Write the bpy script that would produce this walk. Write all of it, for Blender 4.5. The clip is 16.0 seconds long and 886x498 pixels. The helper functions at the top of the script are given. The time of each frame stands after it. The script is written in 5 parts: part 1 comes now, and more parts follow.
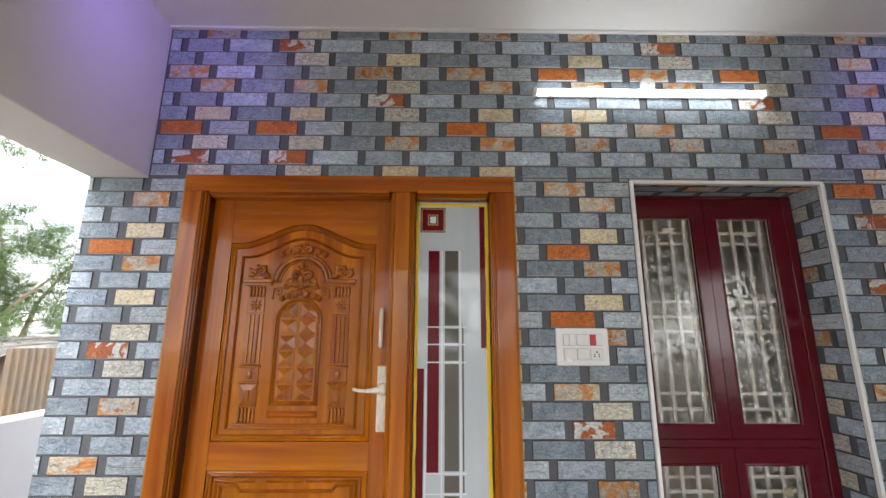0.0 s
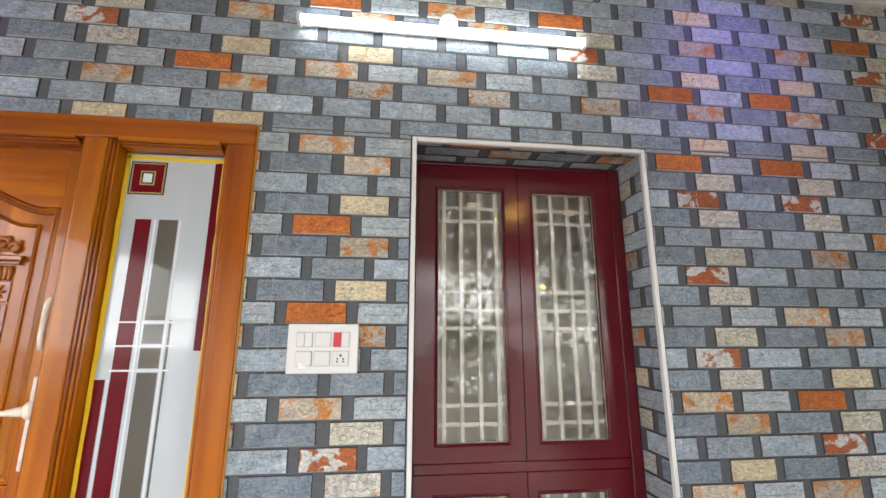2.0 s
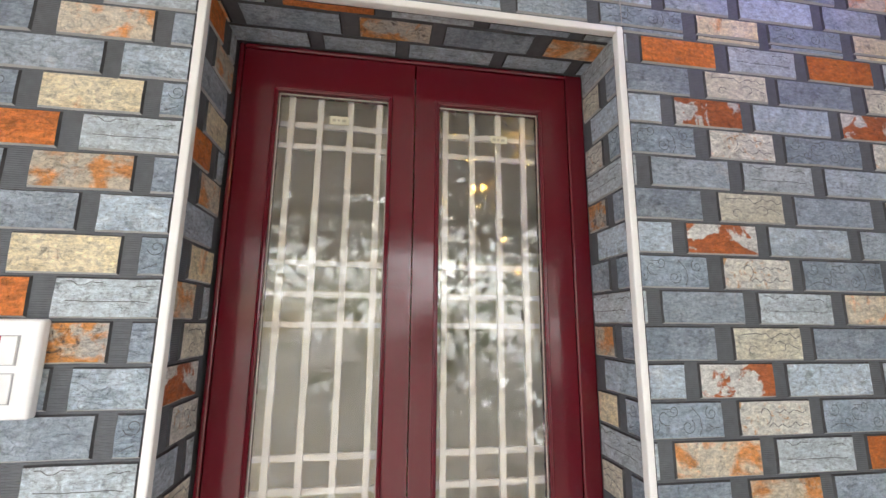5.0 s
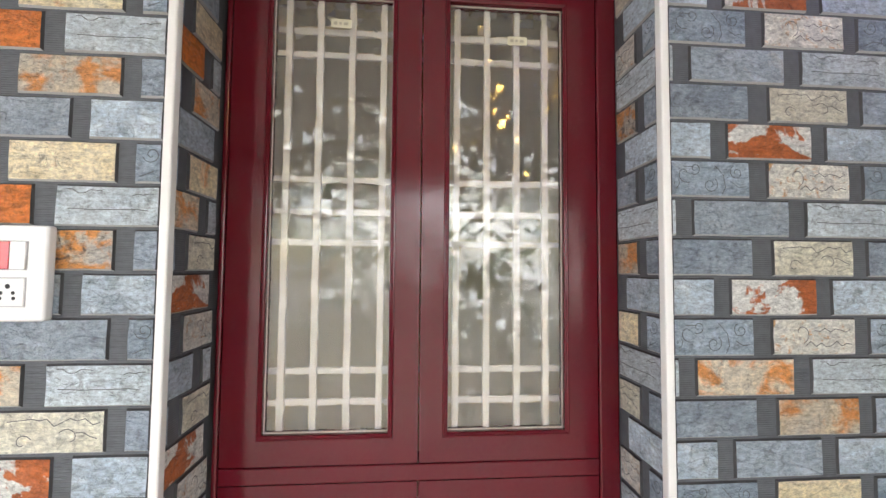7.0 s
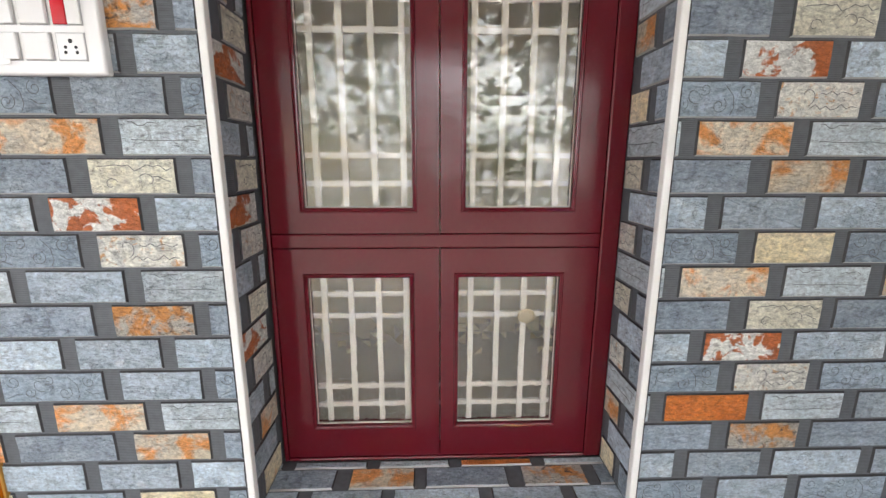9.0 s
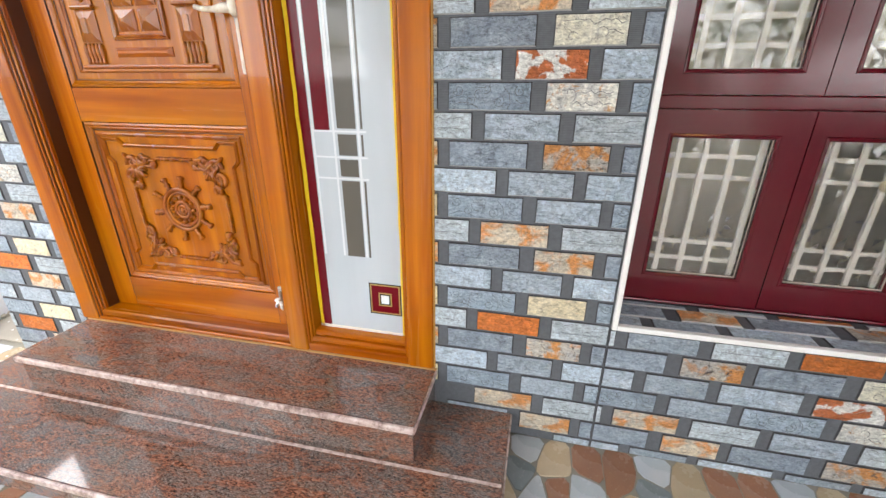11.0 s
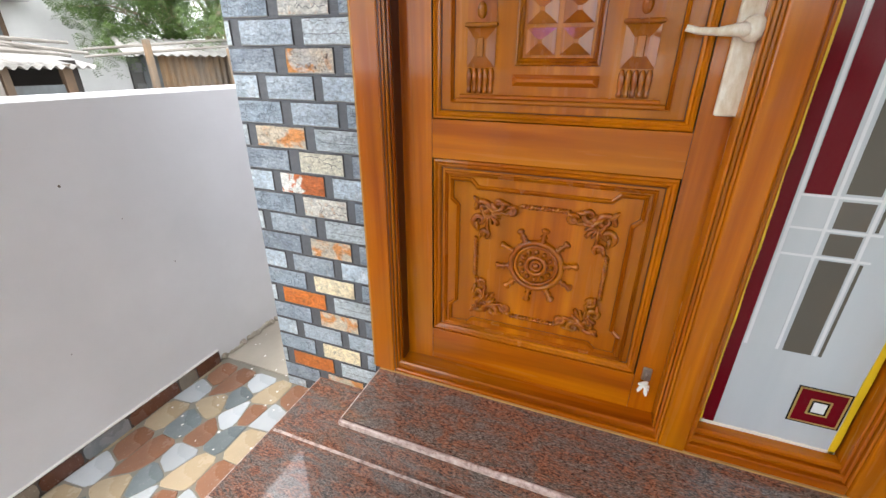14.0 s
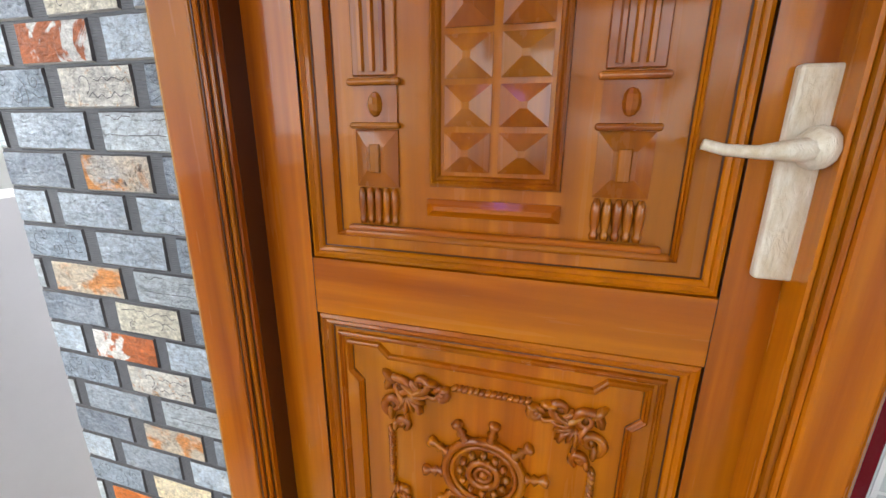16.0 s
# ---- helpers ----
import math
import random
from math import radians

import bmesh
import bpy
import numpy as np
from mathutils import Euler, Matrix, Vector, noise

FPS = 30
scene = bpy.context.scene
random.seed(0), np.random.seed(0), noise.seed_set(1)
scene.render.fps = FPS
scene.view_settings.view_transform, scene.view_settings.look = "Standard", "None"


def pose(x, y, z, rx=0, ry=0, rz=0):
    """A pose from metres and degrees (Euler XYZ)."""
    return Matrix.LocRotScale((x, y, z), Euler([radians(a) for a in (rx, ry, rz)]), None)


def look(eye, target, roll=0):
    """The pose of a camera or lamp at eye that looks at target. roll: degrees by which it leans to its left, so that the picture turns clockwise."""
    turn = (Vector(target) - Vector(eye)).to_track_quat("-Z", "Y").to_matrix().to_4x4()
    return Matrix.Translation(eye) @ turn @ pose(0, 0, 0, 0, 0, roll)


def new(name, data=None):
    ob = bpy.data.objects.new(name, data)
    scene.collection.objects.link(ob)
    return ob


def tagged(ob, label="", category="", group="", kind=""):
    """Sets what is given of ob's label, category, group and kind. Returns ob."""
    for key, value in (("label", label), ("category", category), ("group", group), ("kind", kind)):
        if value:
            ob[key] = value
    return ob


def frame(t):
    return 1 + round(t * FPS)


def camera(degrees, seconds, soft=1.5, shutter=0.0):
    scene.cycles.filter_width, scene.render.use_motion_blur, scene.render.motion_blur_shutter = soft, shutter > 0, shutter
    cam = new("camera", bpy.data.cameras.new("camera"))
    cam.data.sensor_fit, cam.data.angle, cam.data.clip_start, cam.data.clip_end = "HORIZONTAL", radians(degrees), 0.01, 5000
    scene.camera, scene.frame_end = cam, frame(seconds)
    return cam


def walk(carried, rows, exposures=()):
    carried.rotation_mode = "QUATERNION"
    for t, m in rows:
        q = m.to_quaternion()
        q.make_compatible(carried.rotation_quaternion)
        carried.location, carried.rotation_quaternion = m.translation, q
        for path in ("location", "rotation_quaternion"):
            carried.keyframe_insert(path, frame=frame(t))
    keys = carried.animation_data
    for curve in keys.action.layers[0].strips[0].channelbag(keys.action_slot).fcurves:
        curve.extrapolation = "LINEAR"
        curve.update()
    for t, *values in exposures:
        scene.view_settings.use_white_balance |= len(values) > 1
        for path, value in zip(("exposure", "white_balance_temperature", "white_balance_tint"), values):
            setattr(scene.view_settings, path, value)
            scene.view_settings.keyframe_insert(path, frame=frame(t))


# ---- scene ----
cam = camera(93.4, 16.0)
PATH = [
    (0, (0.003, -0.037, 1.63), (0.022, 1.917, 2.054), 0.2),
    (0.5, (0.2, 0.073, 1.651), (0.277, 2.032, 2.05), 0.1),
    (1, (0.492, 0.143, 1.641), (0.619, 2.095, 2.055), 0.1),
    (1.5, (0.72, 0.25, 1.625), (0.894, 2.199, 2.038), 0.1),
    (2, (0.873, 0.387, 1.64), (1.104, 2.331, 2.052), 0.1),
    (2.5, (1.031, 0.451, 1.644), (1.302, 2.389, 2.055), 0.2),
    (3, (1.192, 0.485, 1.651), (1.488, 2.42, 2.062), 0.2),
    (3.5, (1.271, 0.56, 1.632), (1.591, 2.489, 2.052), 0.1),
    (4, (1.293, 0.762, 1.637), (1.611, 2.694, 2.046), 0.2),
    (4.2, (1.291, 0.839, 1.645), (1.612, 2.772, 2.045), 0.3),
    (6.3, (1.385, 1.139, 1.71), (1.582, 3.118, 1.923), 0.5),
    (6.5, (1.386, 1.131, 1.675), (1.566, 3.114, 1.857), 0.4),
    (7, (1.373, 1.1, 1.612), (1.532, 3.091, 1.713), 0.5),
    (7.5, (1.371, 1.072, 1.551), (1.501, 3.067, 1.548), 0.5),
    (8, (1.383, 1.048, 1.493), (1.491, 3.041, 1.368), 0.5),
    (8.2, (1.39, 1.04, 1.47), (1.492, 3.028, 1.28), 0.5),
    (10.3, (1.076, 0.802, 1.241), (0.907, 2.68, 0.573), -0.4),
    (10.5, (0.962, 0.755, 1.241), (0.731, 2.612, 0.536), -0.3),
    (11, (0.667, 0.678, 1.215), (0.255, 2.484, 0.462), 0.1),
    (11.5, (0.386, 0.655, 1.217), (-0.224, 2.393, 0.438), 0.4),
    (12, (0.13, 0.628, 1.225), (-0.606, 2.296, 0.403), 0.4),
    (12.5, (-0.138, 0.616, 1.216), (-0.896, 2.26, 0.367), 0.4),
    (13, (-0.328, 0.711, 1.247), (-1.068, 2.35, 0.373), 0.2),
    (13.5, (-0.432, 0.731, 1.305), (-1.121, 2.401, 0.448), 0.4),
    (14, (-0.499, 0.738, 1.341), (-1.156, 2.442, 0.526), 0.4),
    (14.5, (-0.52, 0.793, 1.37), (-1.156, 2.529, 0.607), 0.4),
    (15, (-0.526, 0.959, 1.381), (-1.144, 2.73, 0.686), 0.4),
    (15.5, (-0.523, 1.148, 1.431), (-1.097, 2.95, 0.781), 0.1),
    (16, (-0.54, 1.277, 1.436), (-1.08, 3.117, 0.869), 0.3),
]
walk(cam, [(t, look(eye, target, roll)) for t, eye, target, roll in PATH],
     exposures=[(0, 1.58), (0.5, 1.82), (1, 2.05), (2, 2.22), (3, 2.3), (4.2, 2.5), (6.5, 2.58), (8.2, 2.45), (10.3, 2.25), (11, 2.2), (11.5, 1.98), (12.5, 1.58), (14.5, 1.64), (16, 1.68)])

# ---- world, sun and lights ----
world = bpy.data.worlds.new("sky_world")
scene.world = world
world.use_nodes = True
wn = world.node_tree
sky = wn.nodes.new("ShaderNodeTexSky")
sky.sky_type, sky.sun_disc = "NISHITA", False
sky.sun_elevation, sky.sun_rotation = radians(58), radians(200)
sky.air_density, sky.dust_density = 1.0, 3.0
wtc = wn.nodes.new("ShaderNodeTexCoord")
cloud = wn.nodes.new("ShaderNodeTexNoise")
cloud.inputs["Scale"].default_value, cloud.inputs["Detail"].default_value = 2.2, 8
cramp = wn.nodes.new("ShaderNodeValToRGB")
cramp.color_ramp.elements[0].position, cramp.color_ramp.elements[1].position = 0.36, 0.56
cmix = wn.nodes.new("ShaderNodeMixRGB")
cmix.inputs[2].default_value = (15.0, 15.2, 15.6, 1)
wn.links.new(wtc.outputs["Generated"], cloud.inputs["Vector"])
wn.links.new(cloud.outputs["Fac"], cramp.inputs[0])
wn.links.new(cramp.outputs[0], cmix.inputs[0])
wn.links.new(sky.outputs[0], cmix.inputs[1])
wn.links.new(cmix.outputs[0], wn.nodes["Background"].inputs[0])
wn.nodes["Background"].inputs[1].default_value = 0.12


def lamp(name, kind, m, power, color=(1, 1, 1), **more):
    data = bpy.data.lights.new(name, kind)
    data.energy, data.color = power, color
    for key, value in more.items():
        setattr(data, key, value)
    ob = new(name, data)
    ob.matrix_world = m
    return ob


SUN_DIR = Vector((math.sin(radians(200)) * math.cos(radians(58)), math.cos(radians(200)) * math.cos(radians(58)), math.sin(radians(58))))
lamp("sun", "SUN", look(SUN_DIR * 30, (0, 0, 0)), 0.8, (1.0, 0.96, 0.9), angle=radians(10))

# ---- materials ----
def mat(name, base=(0.5, 0.5, 0.5), rough=0.5, metal=0.0):
    m = bpy.data.materials.new(name)
    m.use_nodes = True
    b = m.node_tree.nodes["Principled BSDF"]
    b.inputs["Base Color"].default_value = (*base, 1)
    b.inputs["Roughness"].default_value = rough
    b.inputs["Metallic"].default_value = metal
    return m


class Nodes:
    """Short hands for building a node material."""

    def __init__(self, m):
        self.t = m.node_tree
        self.b = self.t.nodes["Principled BSDF"]

    def add(self, kind, **values):
        n = self.t.nodes.new(kind)
        for key, value in values.items():
            setattr(n, key, value)
        return n

    def link(self, a, b):
        self.t.links.new(a, b)

    def coord(self, which="Object", scale=(1, 1, 1), rot=(0, 0, 0), offset=None):
        c, mp = self.add("ShaderNodeTexCoord"), self.add("ShaderNodeMapping")
        mp.inputs["Scale"].default_value = scale
        mp.inputs["Rotation"].default_value = rot
        self.link(c.outputs[which], mp.inputs["Vector"])
        if offset is not None:
            self.link(offset, mp.inputs["Location"])
        return mp.outputs[0]

    def noise(self, vec, scale, detail=4, rough=0.55, distort=0.0):
        n = self.add("ShaderNodeTexNoise")
        n.inputs["Scale"].default_value, n.inputs["Detail"].default_value = scale, detail
        n.inputs["Roughness"].default_value, n.inputs["Distortion"].default_value = rough, distort
        self.link(vec, n.inputs["Vector"])
        return n.outputs["Fac"]

    def ramp(self, fac, stops):
        r = self.add("ShaderNodeValToRGB")
        e = r.color_ramp.elements
        while len(e) < len(stops):
            e.new(0.5)
        for el, (p, c) in zip(e, stops):
            el.position = p
            el.color = (*c, 1) if isinstance(c, tuple) else (c, c, c, 1)
        self.link(fac, r.inputs[0])
        return r.outputs[0]

    def mix(self, fac, a, b, kind="MIX"):
        n = self.add("ShaderNodeMixRGB", blend_type=kind)
        for sock, v in zip(n.inputs, (fac, a, b)):
            if isinstance(v, (int, float)):
                sock.default_value = v if sock.type == "VALUE" else (v, v, v, 1)
            elif isinstance(v, tuple):
                sock.default_value = (*v, 1)
            else:
                self.link(v, sock)
        return n.outputs[0]

    def math(self, op, a, b=0.0):
        n = self.add("ShaderNodeMath", operation=op)
        for sock, v in zip(n.inputs, (a, b)):
            if isinstance(v, (int, float)):
                sock.default_value = v
            else:
                self.link(v, sock)
        return n.outputs[0]

    def bump(self, height, strength=0.3, dist=0.01):
        n = self.add("ShaderNodeBump")
        n.inputs["Strength"].default_value, n.inputs["Distance"].default_value = strength, dist
        self.link(height, n.inputs["Height"])
        self.link(n.outputs[0], self.b.inputs["Normal"])

    def color(self, c):
        self.link(c, self.b.inputs["Base Color"])

    def rough(self, r):
        self.link(r, self.b.inputs["Roughness"])

    def rand(self):
        """A number for each piece, whether an object of its own or an island of a joined mesh."""
        o, g = self.add("ShaderNodeObjectInfo"), self.add("ShaderNodeNewGeometry")
        return self.math("FRACT", self.math("ADD", o.outputs["Random"], g.outputs["Random Per Island"]))


def stone_mat(name, a, b, patch, lo, hi, scale=16.0, extra=None):
    """Printed and embossed stone face of a wall tile: two tones, a patch tone in blotches, relief."""
    m = mat(name, a, 0.42)
    n = Nodes(m)
    r = n.rand()
    off = n.add("ShaderNodeCombineXYZ")
    n.link(n.math("MULTIPLY", r, 0.35), off.inputs[2])
    v = n.coord("UV", offset=off.outputs[0])
    base = n.mix(n.ramp(n.noise(v, 14, 6, 0.65), [(0.35, 0.0), (0.65, 1.0)]), a, b)
    blot = n.ramp(n.noise(v, scale, 5, 0.6, 0.6), [(lo, 0.0), (hi, 1.0)])
    col = n.mix(blot, base, patch)
    if extra:
        col = n.mix(n.ramp(n.noise(v, 38, 5, 0.7, 1.0), [(0.56, 0.0), (0.66, 1.0)]), col, extra)
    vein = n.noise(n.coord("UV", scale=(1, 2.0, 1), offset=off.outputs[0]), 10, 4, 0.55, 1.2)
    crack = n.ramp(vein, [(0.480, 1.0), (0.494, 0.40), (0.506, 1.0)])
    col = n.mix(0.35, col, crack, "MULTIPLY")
    grain = n.ramp(n.noise(v, 110, 6, 0.75), [(0.3, 0.90), (0.7, 1.62)])
    pits = n.ramp(n.noise(v, 42, 5, 0.7, 0.8), [(0.32, 0.48), (0.46, 1.0), (0.58, 1.0), (0.70, 1.32)])
    col = n.mix(0.8, col, pits, "MULTIPLY")
    col = n.mix(1.0, col, grain, "MULTIPLY")
    streak = n.ramp(n.noise(n.coord("UV", scale=(1, 2.6, 1), rot=(0, 0, 0.25), offset=off.outputs[0]), 55, 6, 0.75, 0.5), [(0.34, 0.62), (0.50, 1.0), (0.68, 1.30)])
    col = n.mix(0.85, col, streak, "MULTIPLY")
    col = n.mix(1.0, col, n.ramp(r, [(0.0, 0.94), (1.0, 1.24)]), "MULTIPLY")
    v2 = n.coord("UV", scale=(14, 34, 1), offset=off.outputs[0])
    height = n.math("ADD", n.noise(v2, 1.6, 6, 0.65, 1.3), n.math("MULTIPLY", n.noise(v, 120, 5, 0.65), 0.45))
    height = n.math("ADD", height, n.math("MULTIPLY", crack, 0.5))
    n.color(n.mix(1.0, col, (0.975, 1.0, 1.035), "MULTIPLY"))
    n.b.inputs["Specular IOR Level"].default_value = 0.28
    n.bump(height, 1.0, 0.011)
    n.rough(n.ramp(n.noise(v, 50, 3), [(0.3, 0.3), (0.7, 0.52)]))
    return m


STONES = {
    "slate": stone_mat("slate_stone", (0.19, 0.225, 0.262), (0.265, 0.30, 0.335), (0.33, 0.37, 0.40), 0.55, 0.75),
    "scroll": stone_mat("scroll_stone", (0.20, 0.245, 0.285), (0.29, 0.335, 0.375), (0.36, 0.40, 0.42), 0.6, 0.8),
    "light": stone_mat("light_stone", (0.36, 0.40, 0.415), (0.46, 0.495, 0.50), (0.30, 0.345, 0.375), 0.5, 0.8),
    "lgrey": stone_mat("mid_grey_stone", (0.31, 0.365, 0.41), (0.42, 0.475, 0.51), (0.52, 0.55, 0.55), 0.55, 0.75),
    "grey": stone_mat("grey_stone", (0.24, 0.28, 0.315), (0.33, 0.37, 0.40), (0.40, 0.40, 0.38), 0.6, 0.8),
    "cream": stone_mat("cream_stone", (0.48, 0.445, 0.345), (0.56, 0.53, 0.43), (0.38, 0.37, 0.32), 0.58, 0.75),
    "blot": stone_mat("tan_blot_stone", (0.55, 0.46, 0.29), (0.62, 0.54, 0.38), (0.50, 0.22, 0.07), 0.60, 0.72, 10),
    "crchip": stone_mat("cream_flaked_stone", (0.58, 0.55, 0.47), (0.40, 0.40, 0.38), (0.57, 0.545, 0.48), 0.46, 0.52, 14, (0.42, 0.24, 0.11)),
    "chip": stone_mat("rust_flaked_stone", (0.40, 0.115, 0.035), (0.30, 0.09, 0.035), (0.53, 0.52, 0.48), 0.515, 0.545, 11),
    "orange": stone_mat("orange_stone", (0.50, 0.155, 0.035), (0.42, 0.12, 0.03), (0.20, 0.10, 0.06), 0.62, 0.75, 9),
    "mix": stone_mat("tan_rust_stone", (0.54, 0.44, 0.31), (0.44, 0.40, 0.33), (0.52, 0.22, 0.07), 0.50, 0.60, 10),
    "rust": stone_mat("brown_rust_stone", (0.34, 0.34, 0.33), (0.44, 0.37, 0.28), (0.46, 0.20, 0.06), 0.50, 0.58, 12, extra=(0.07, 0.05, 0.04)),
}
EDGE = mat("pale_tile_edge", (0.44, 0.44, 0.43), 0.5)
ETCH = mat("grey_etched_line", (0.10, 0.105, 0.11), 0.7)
DARK_EDGE = mat("dark_tile_edge", (0.045, 0.045, 0.048), 0.7)


def joint_mat():
    m = mat("dark_ribbed_joint", (0.07, 0.077, 0.085), 0.6)
    n = Nodes(m)
    v = n.coord("Object")
    w = n.add("ShaderNodeTexWave", bands_direction="Z")
    w.inputs["Scale"].default_value = 75
    n.link(v, w.inputs["Vector"])
    n.color(n.mix(n.noise(v, 60, 3), (0.065, 0.071, 0.081), (0.125, 0.135, 0.148)))
    n.bump(w.outputs["Fac"], 0.35, 0.003)
    return m


JOINT = joint_mat()


def plaster(name, base, dirt=0.12, grain=0.35):
    m = mat(name, base, 0.75)
    n = Nodes(m)
    v = n.coord("Object")
    c = n.mix(n.ramp(n.noise(v, 1.6, 6, 0.6), [(0.3, 0.0), (0.75, 1.0)]), base, tuple(k * (1 - dirt) for k in base))
    c = n.mix(n.ramp(n.noise(v, 45, 4, 0.7), [(0.70, 0.0), (0.80, 0.35)]), c, tuple(k * 0.6 for k in base))
    n.color(c)
    n.bump(n.math("ADD", n.noise(v, 9, 4), n.math("MULTIPLY", n.noise(v, 160, 3), grain)), 0.12, 0.01)
    return m


WHITE_WALL = plaster("white_painted_plaster", (0.70, 0.70, 0.72), 0.16)
CEIL = plaster("white_ceiling_paint", (0.76, 0.75, 0.74), 0.05)
BEAM = plaster("white_beam_paint", (0.70, 0.69, 0.67), 0.06)
CONCRETE = plaster("rough_cement", (0.50, 0.45, 0.37), 0.45, 1.0)
TRIM = mat("white_plastic_trim", (0.80, 0.79, 0.76), 0.35)


def granite_mat():
    m = mat("polished_red_brown_granite", (0.2, 0.13, 0.11), 0.12)
    n = Nodes(m)
    v = n.coord("Object")
    vs = n.coord("Object", (0.60, 1.5, 1.5))
    g = n.noise(vs, 115, 8, 0.80, 0.6)
    c = n.ramp(g, [(0.36, (0.018, 0.016, 0.018)), (0.45, (0.075, 0.045, 0.036)), (0.51, (0.29, 0.105, 0.058)), (0.58, (0.33, 0.175, 0.115)), (0.68, (0.36, 0.31, 0.27))])
    grey = n.ramp(n.noise(vs, 210, 6, 0.78, 0.4), [(0.37, (0.022, 0.020, 0.022)), (0.47, (0.10, 0.088, 0.080)), (0.56, (0.22, 0.20, 0.18)), (0.66, (0.38, 0.35, 0.32))])
    c = n.mix(n.ramp(n.noise(n.coord("Object", (1, 2.2, 2.2)), 9, 6, 0.70, 0.8), [(0.42, 0.0), (0.58, 0.85)]), c, grey)
    c = n.mix(n.ramp(n.noise(n.coord("Object", (0.5, 1.6, 1.6)), 200, 3, 0.7), [(0.55, 0.0), (0.60, 0.85)]), c, (0.012, 0.012, 0.014))
    n.color(c)
    n.rough(n.ramp(n.noise(v, 3, 5), [(0.3, 0.05), (0.75, 0.13)]))
    n.b.inputs["Specular IOR Level"].default_value = 0.5
    n.b.inputs["Coat Weight"].default_value = 0.6
    n.b.inputs["Coat Roughness"].default_value = 0.02
    return m


GRANITE = granite_mat()
GRANITE_EDGE = mat("pale_chamfered_granite_edge", (0.46, 0.33, 0.29), 0.3)
_n = Nodes(GRANITE_EDGE)
_n.color(_n.ramp(_n.noise(_n.coord("Object"), 40, 6, 0.7), [(0.35, (0.20, 0.13, 0.11)), (0.5, (0.50, 0.38, 0.34)), (0.65, (0.66, 0.57, 0.53))]))


def wood_mat(name, axis, dark=1.0, wide=13):
    m = mat(name, (0.3, 0.1, 0.02), 0.22)
    n = Nodes(m)
    r = n.rand()
    off = n.add("ShaderNodeCombineXYZ")
    for k in range(3):
        n.link(n.math("MULTIPLY", r, 7.0 + k), off.inputs[k])
    sc = [wide, wide, wide]
    sc[axis] = 0.7
    v = n.coord("Object", tuple(sc), offset=off.outputs[0])
    fine = [70, 70, 70]
    fine[axis] = 3
    vf = n.coord("Object", tuple(fine), offset=off.outputs[0])
    c = n.ramp(n.noise(v, 0.9, 5, 0.5, 0.7), [(0.28, (0.21 * dark, 0.040 * dark, 0.0008 * dark)), (0.50, (0.37 * dark, 0.089 * dark, 0.0012 * dark)), (0.76, (0.60 * dark, 0.19 * dark, 0.002 * dark))])
    c = n.mix(n.ramp(n.noise(vf, 1.0, 3, 0.6), [(0.45, 0.0), (0.75, 0.24)]), c, (0.13 * dark, 0.034 * dark, 0.006 * dark))
    big = [3.2, 3.2, 3.2]
    big[axis] = 1.3
    c = n.mix(n.ramp(n.noise(n.coord("Object", tuple(big), offset=off.outputs[0]), 1.0, 3, 0.5), [(0.48, 0.0), (0.68, 0.55)]), c, (0.36 * dark, 0.135 * dark, 0.001 * dark))
    n.color(c)
    n.bump(n.noise(vf, 1.0, 3), 0.06, 0.002)
    n.rough(n.ramp(n.noise(v, 3, 3), [(0.3, 0.17), (0.7, 0.30)]))
    n.b.inputs["Coat Weight"].default_value = 0.38
    n.b.inputs["Specular IOR Level"].default_value = 0.18
    n.b.inputs["Coat Roughness"].default_value = 0.06
    return m


WOOD_V = wood_mat("varnished_teak_upright", 2)
WOOD_H = wood_mat("varnished_teak_across", 0)
WOOD_M = wood_mat("varnished_teak_moulding", 2, 0.92, 2.5)
WOOD_C = wood_mat("varnished_teak_carving", 2, 0.84)
WOOD_C.node_tree.nodes["Principled BSDF"].inputs["Coat Weight"].default_value = 0.5
WOOD_C.node_tree.nodes["Principled BSDF"].inputs["Coat Roughness"].default_value = 0.06
WOOD_C.node_tree.nodes["Principled BSDF"].inputs["Specular IOR Level"].default_value = 0.25
# stain in the mouldings plus crease shade, painted as one dark brown
STAIN_SHADE = mat("dark_stain_and_shade", (0.065, 0.016, 0.003), 0.3)
YELLOW = mat("yellow_masking_tape", (0.80, 0.55, 0.01), 0.55)
MAROON = mat("maroon_gloss_paint", (0.10, 0.005, 0.013), 0.13)
_n = Nodes(MAROON)
_v = _n.coord("Object")
_n.color(_n.mix(_n.noise(_v, 6, 5), (0.088, 0.0035, 0.009), (0.120, 0.006, 0.014)))
_n.bump(_n.noise(_v, 14, 4), 0.05, 0.01)


def part(name, bm, material, parent, label="", smooth=False):
    me = bpy.data.meshes.new(name)
    bm.normal_update()
    bm.to_mesh(me)
    bm.free()
    for mm in material if isinstance(material, (list, tuple)) else [material]:
        me.materials.append(mm)
    if smooth:
        for p in me.polygons:
            p.use_smooth = True
    ob = new(name, me)
    if parent is not None:
        ob.parent = parent
    if label:
        tagged(ob, label)
    return ob


def thing(name, label, category, at=(0, 0, 0), group="", kind=""):
    ob = new(name)
    ob.empty_display_size = 0.05
    ob.matrix_world = pose(*at)
    return tagged(ob, label, category, group, kind)


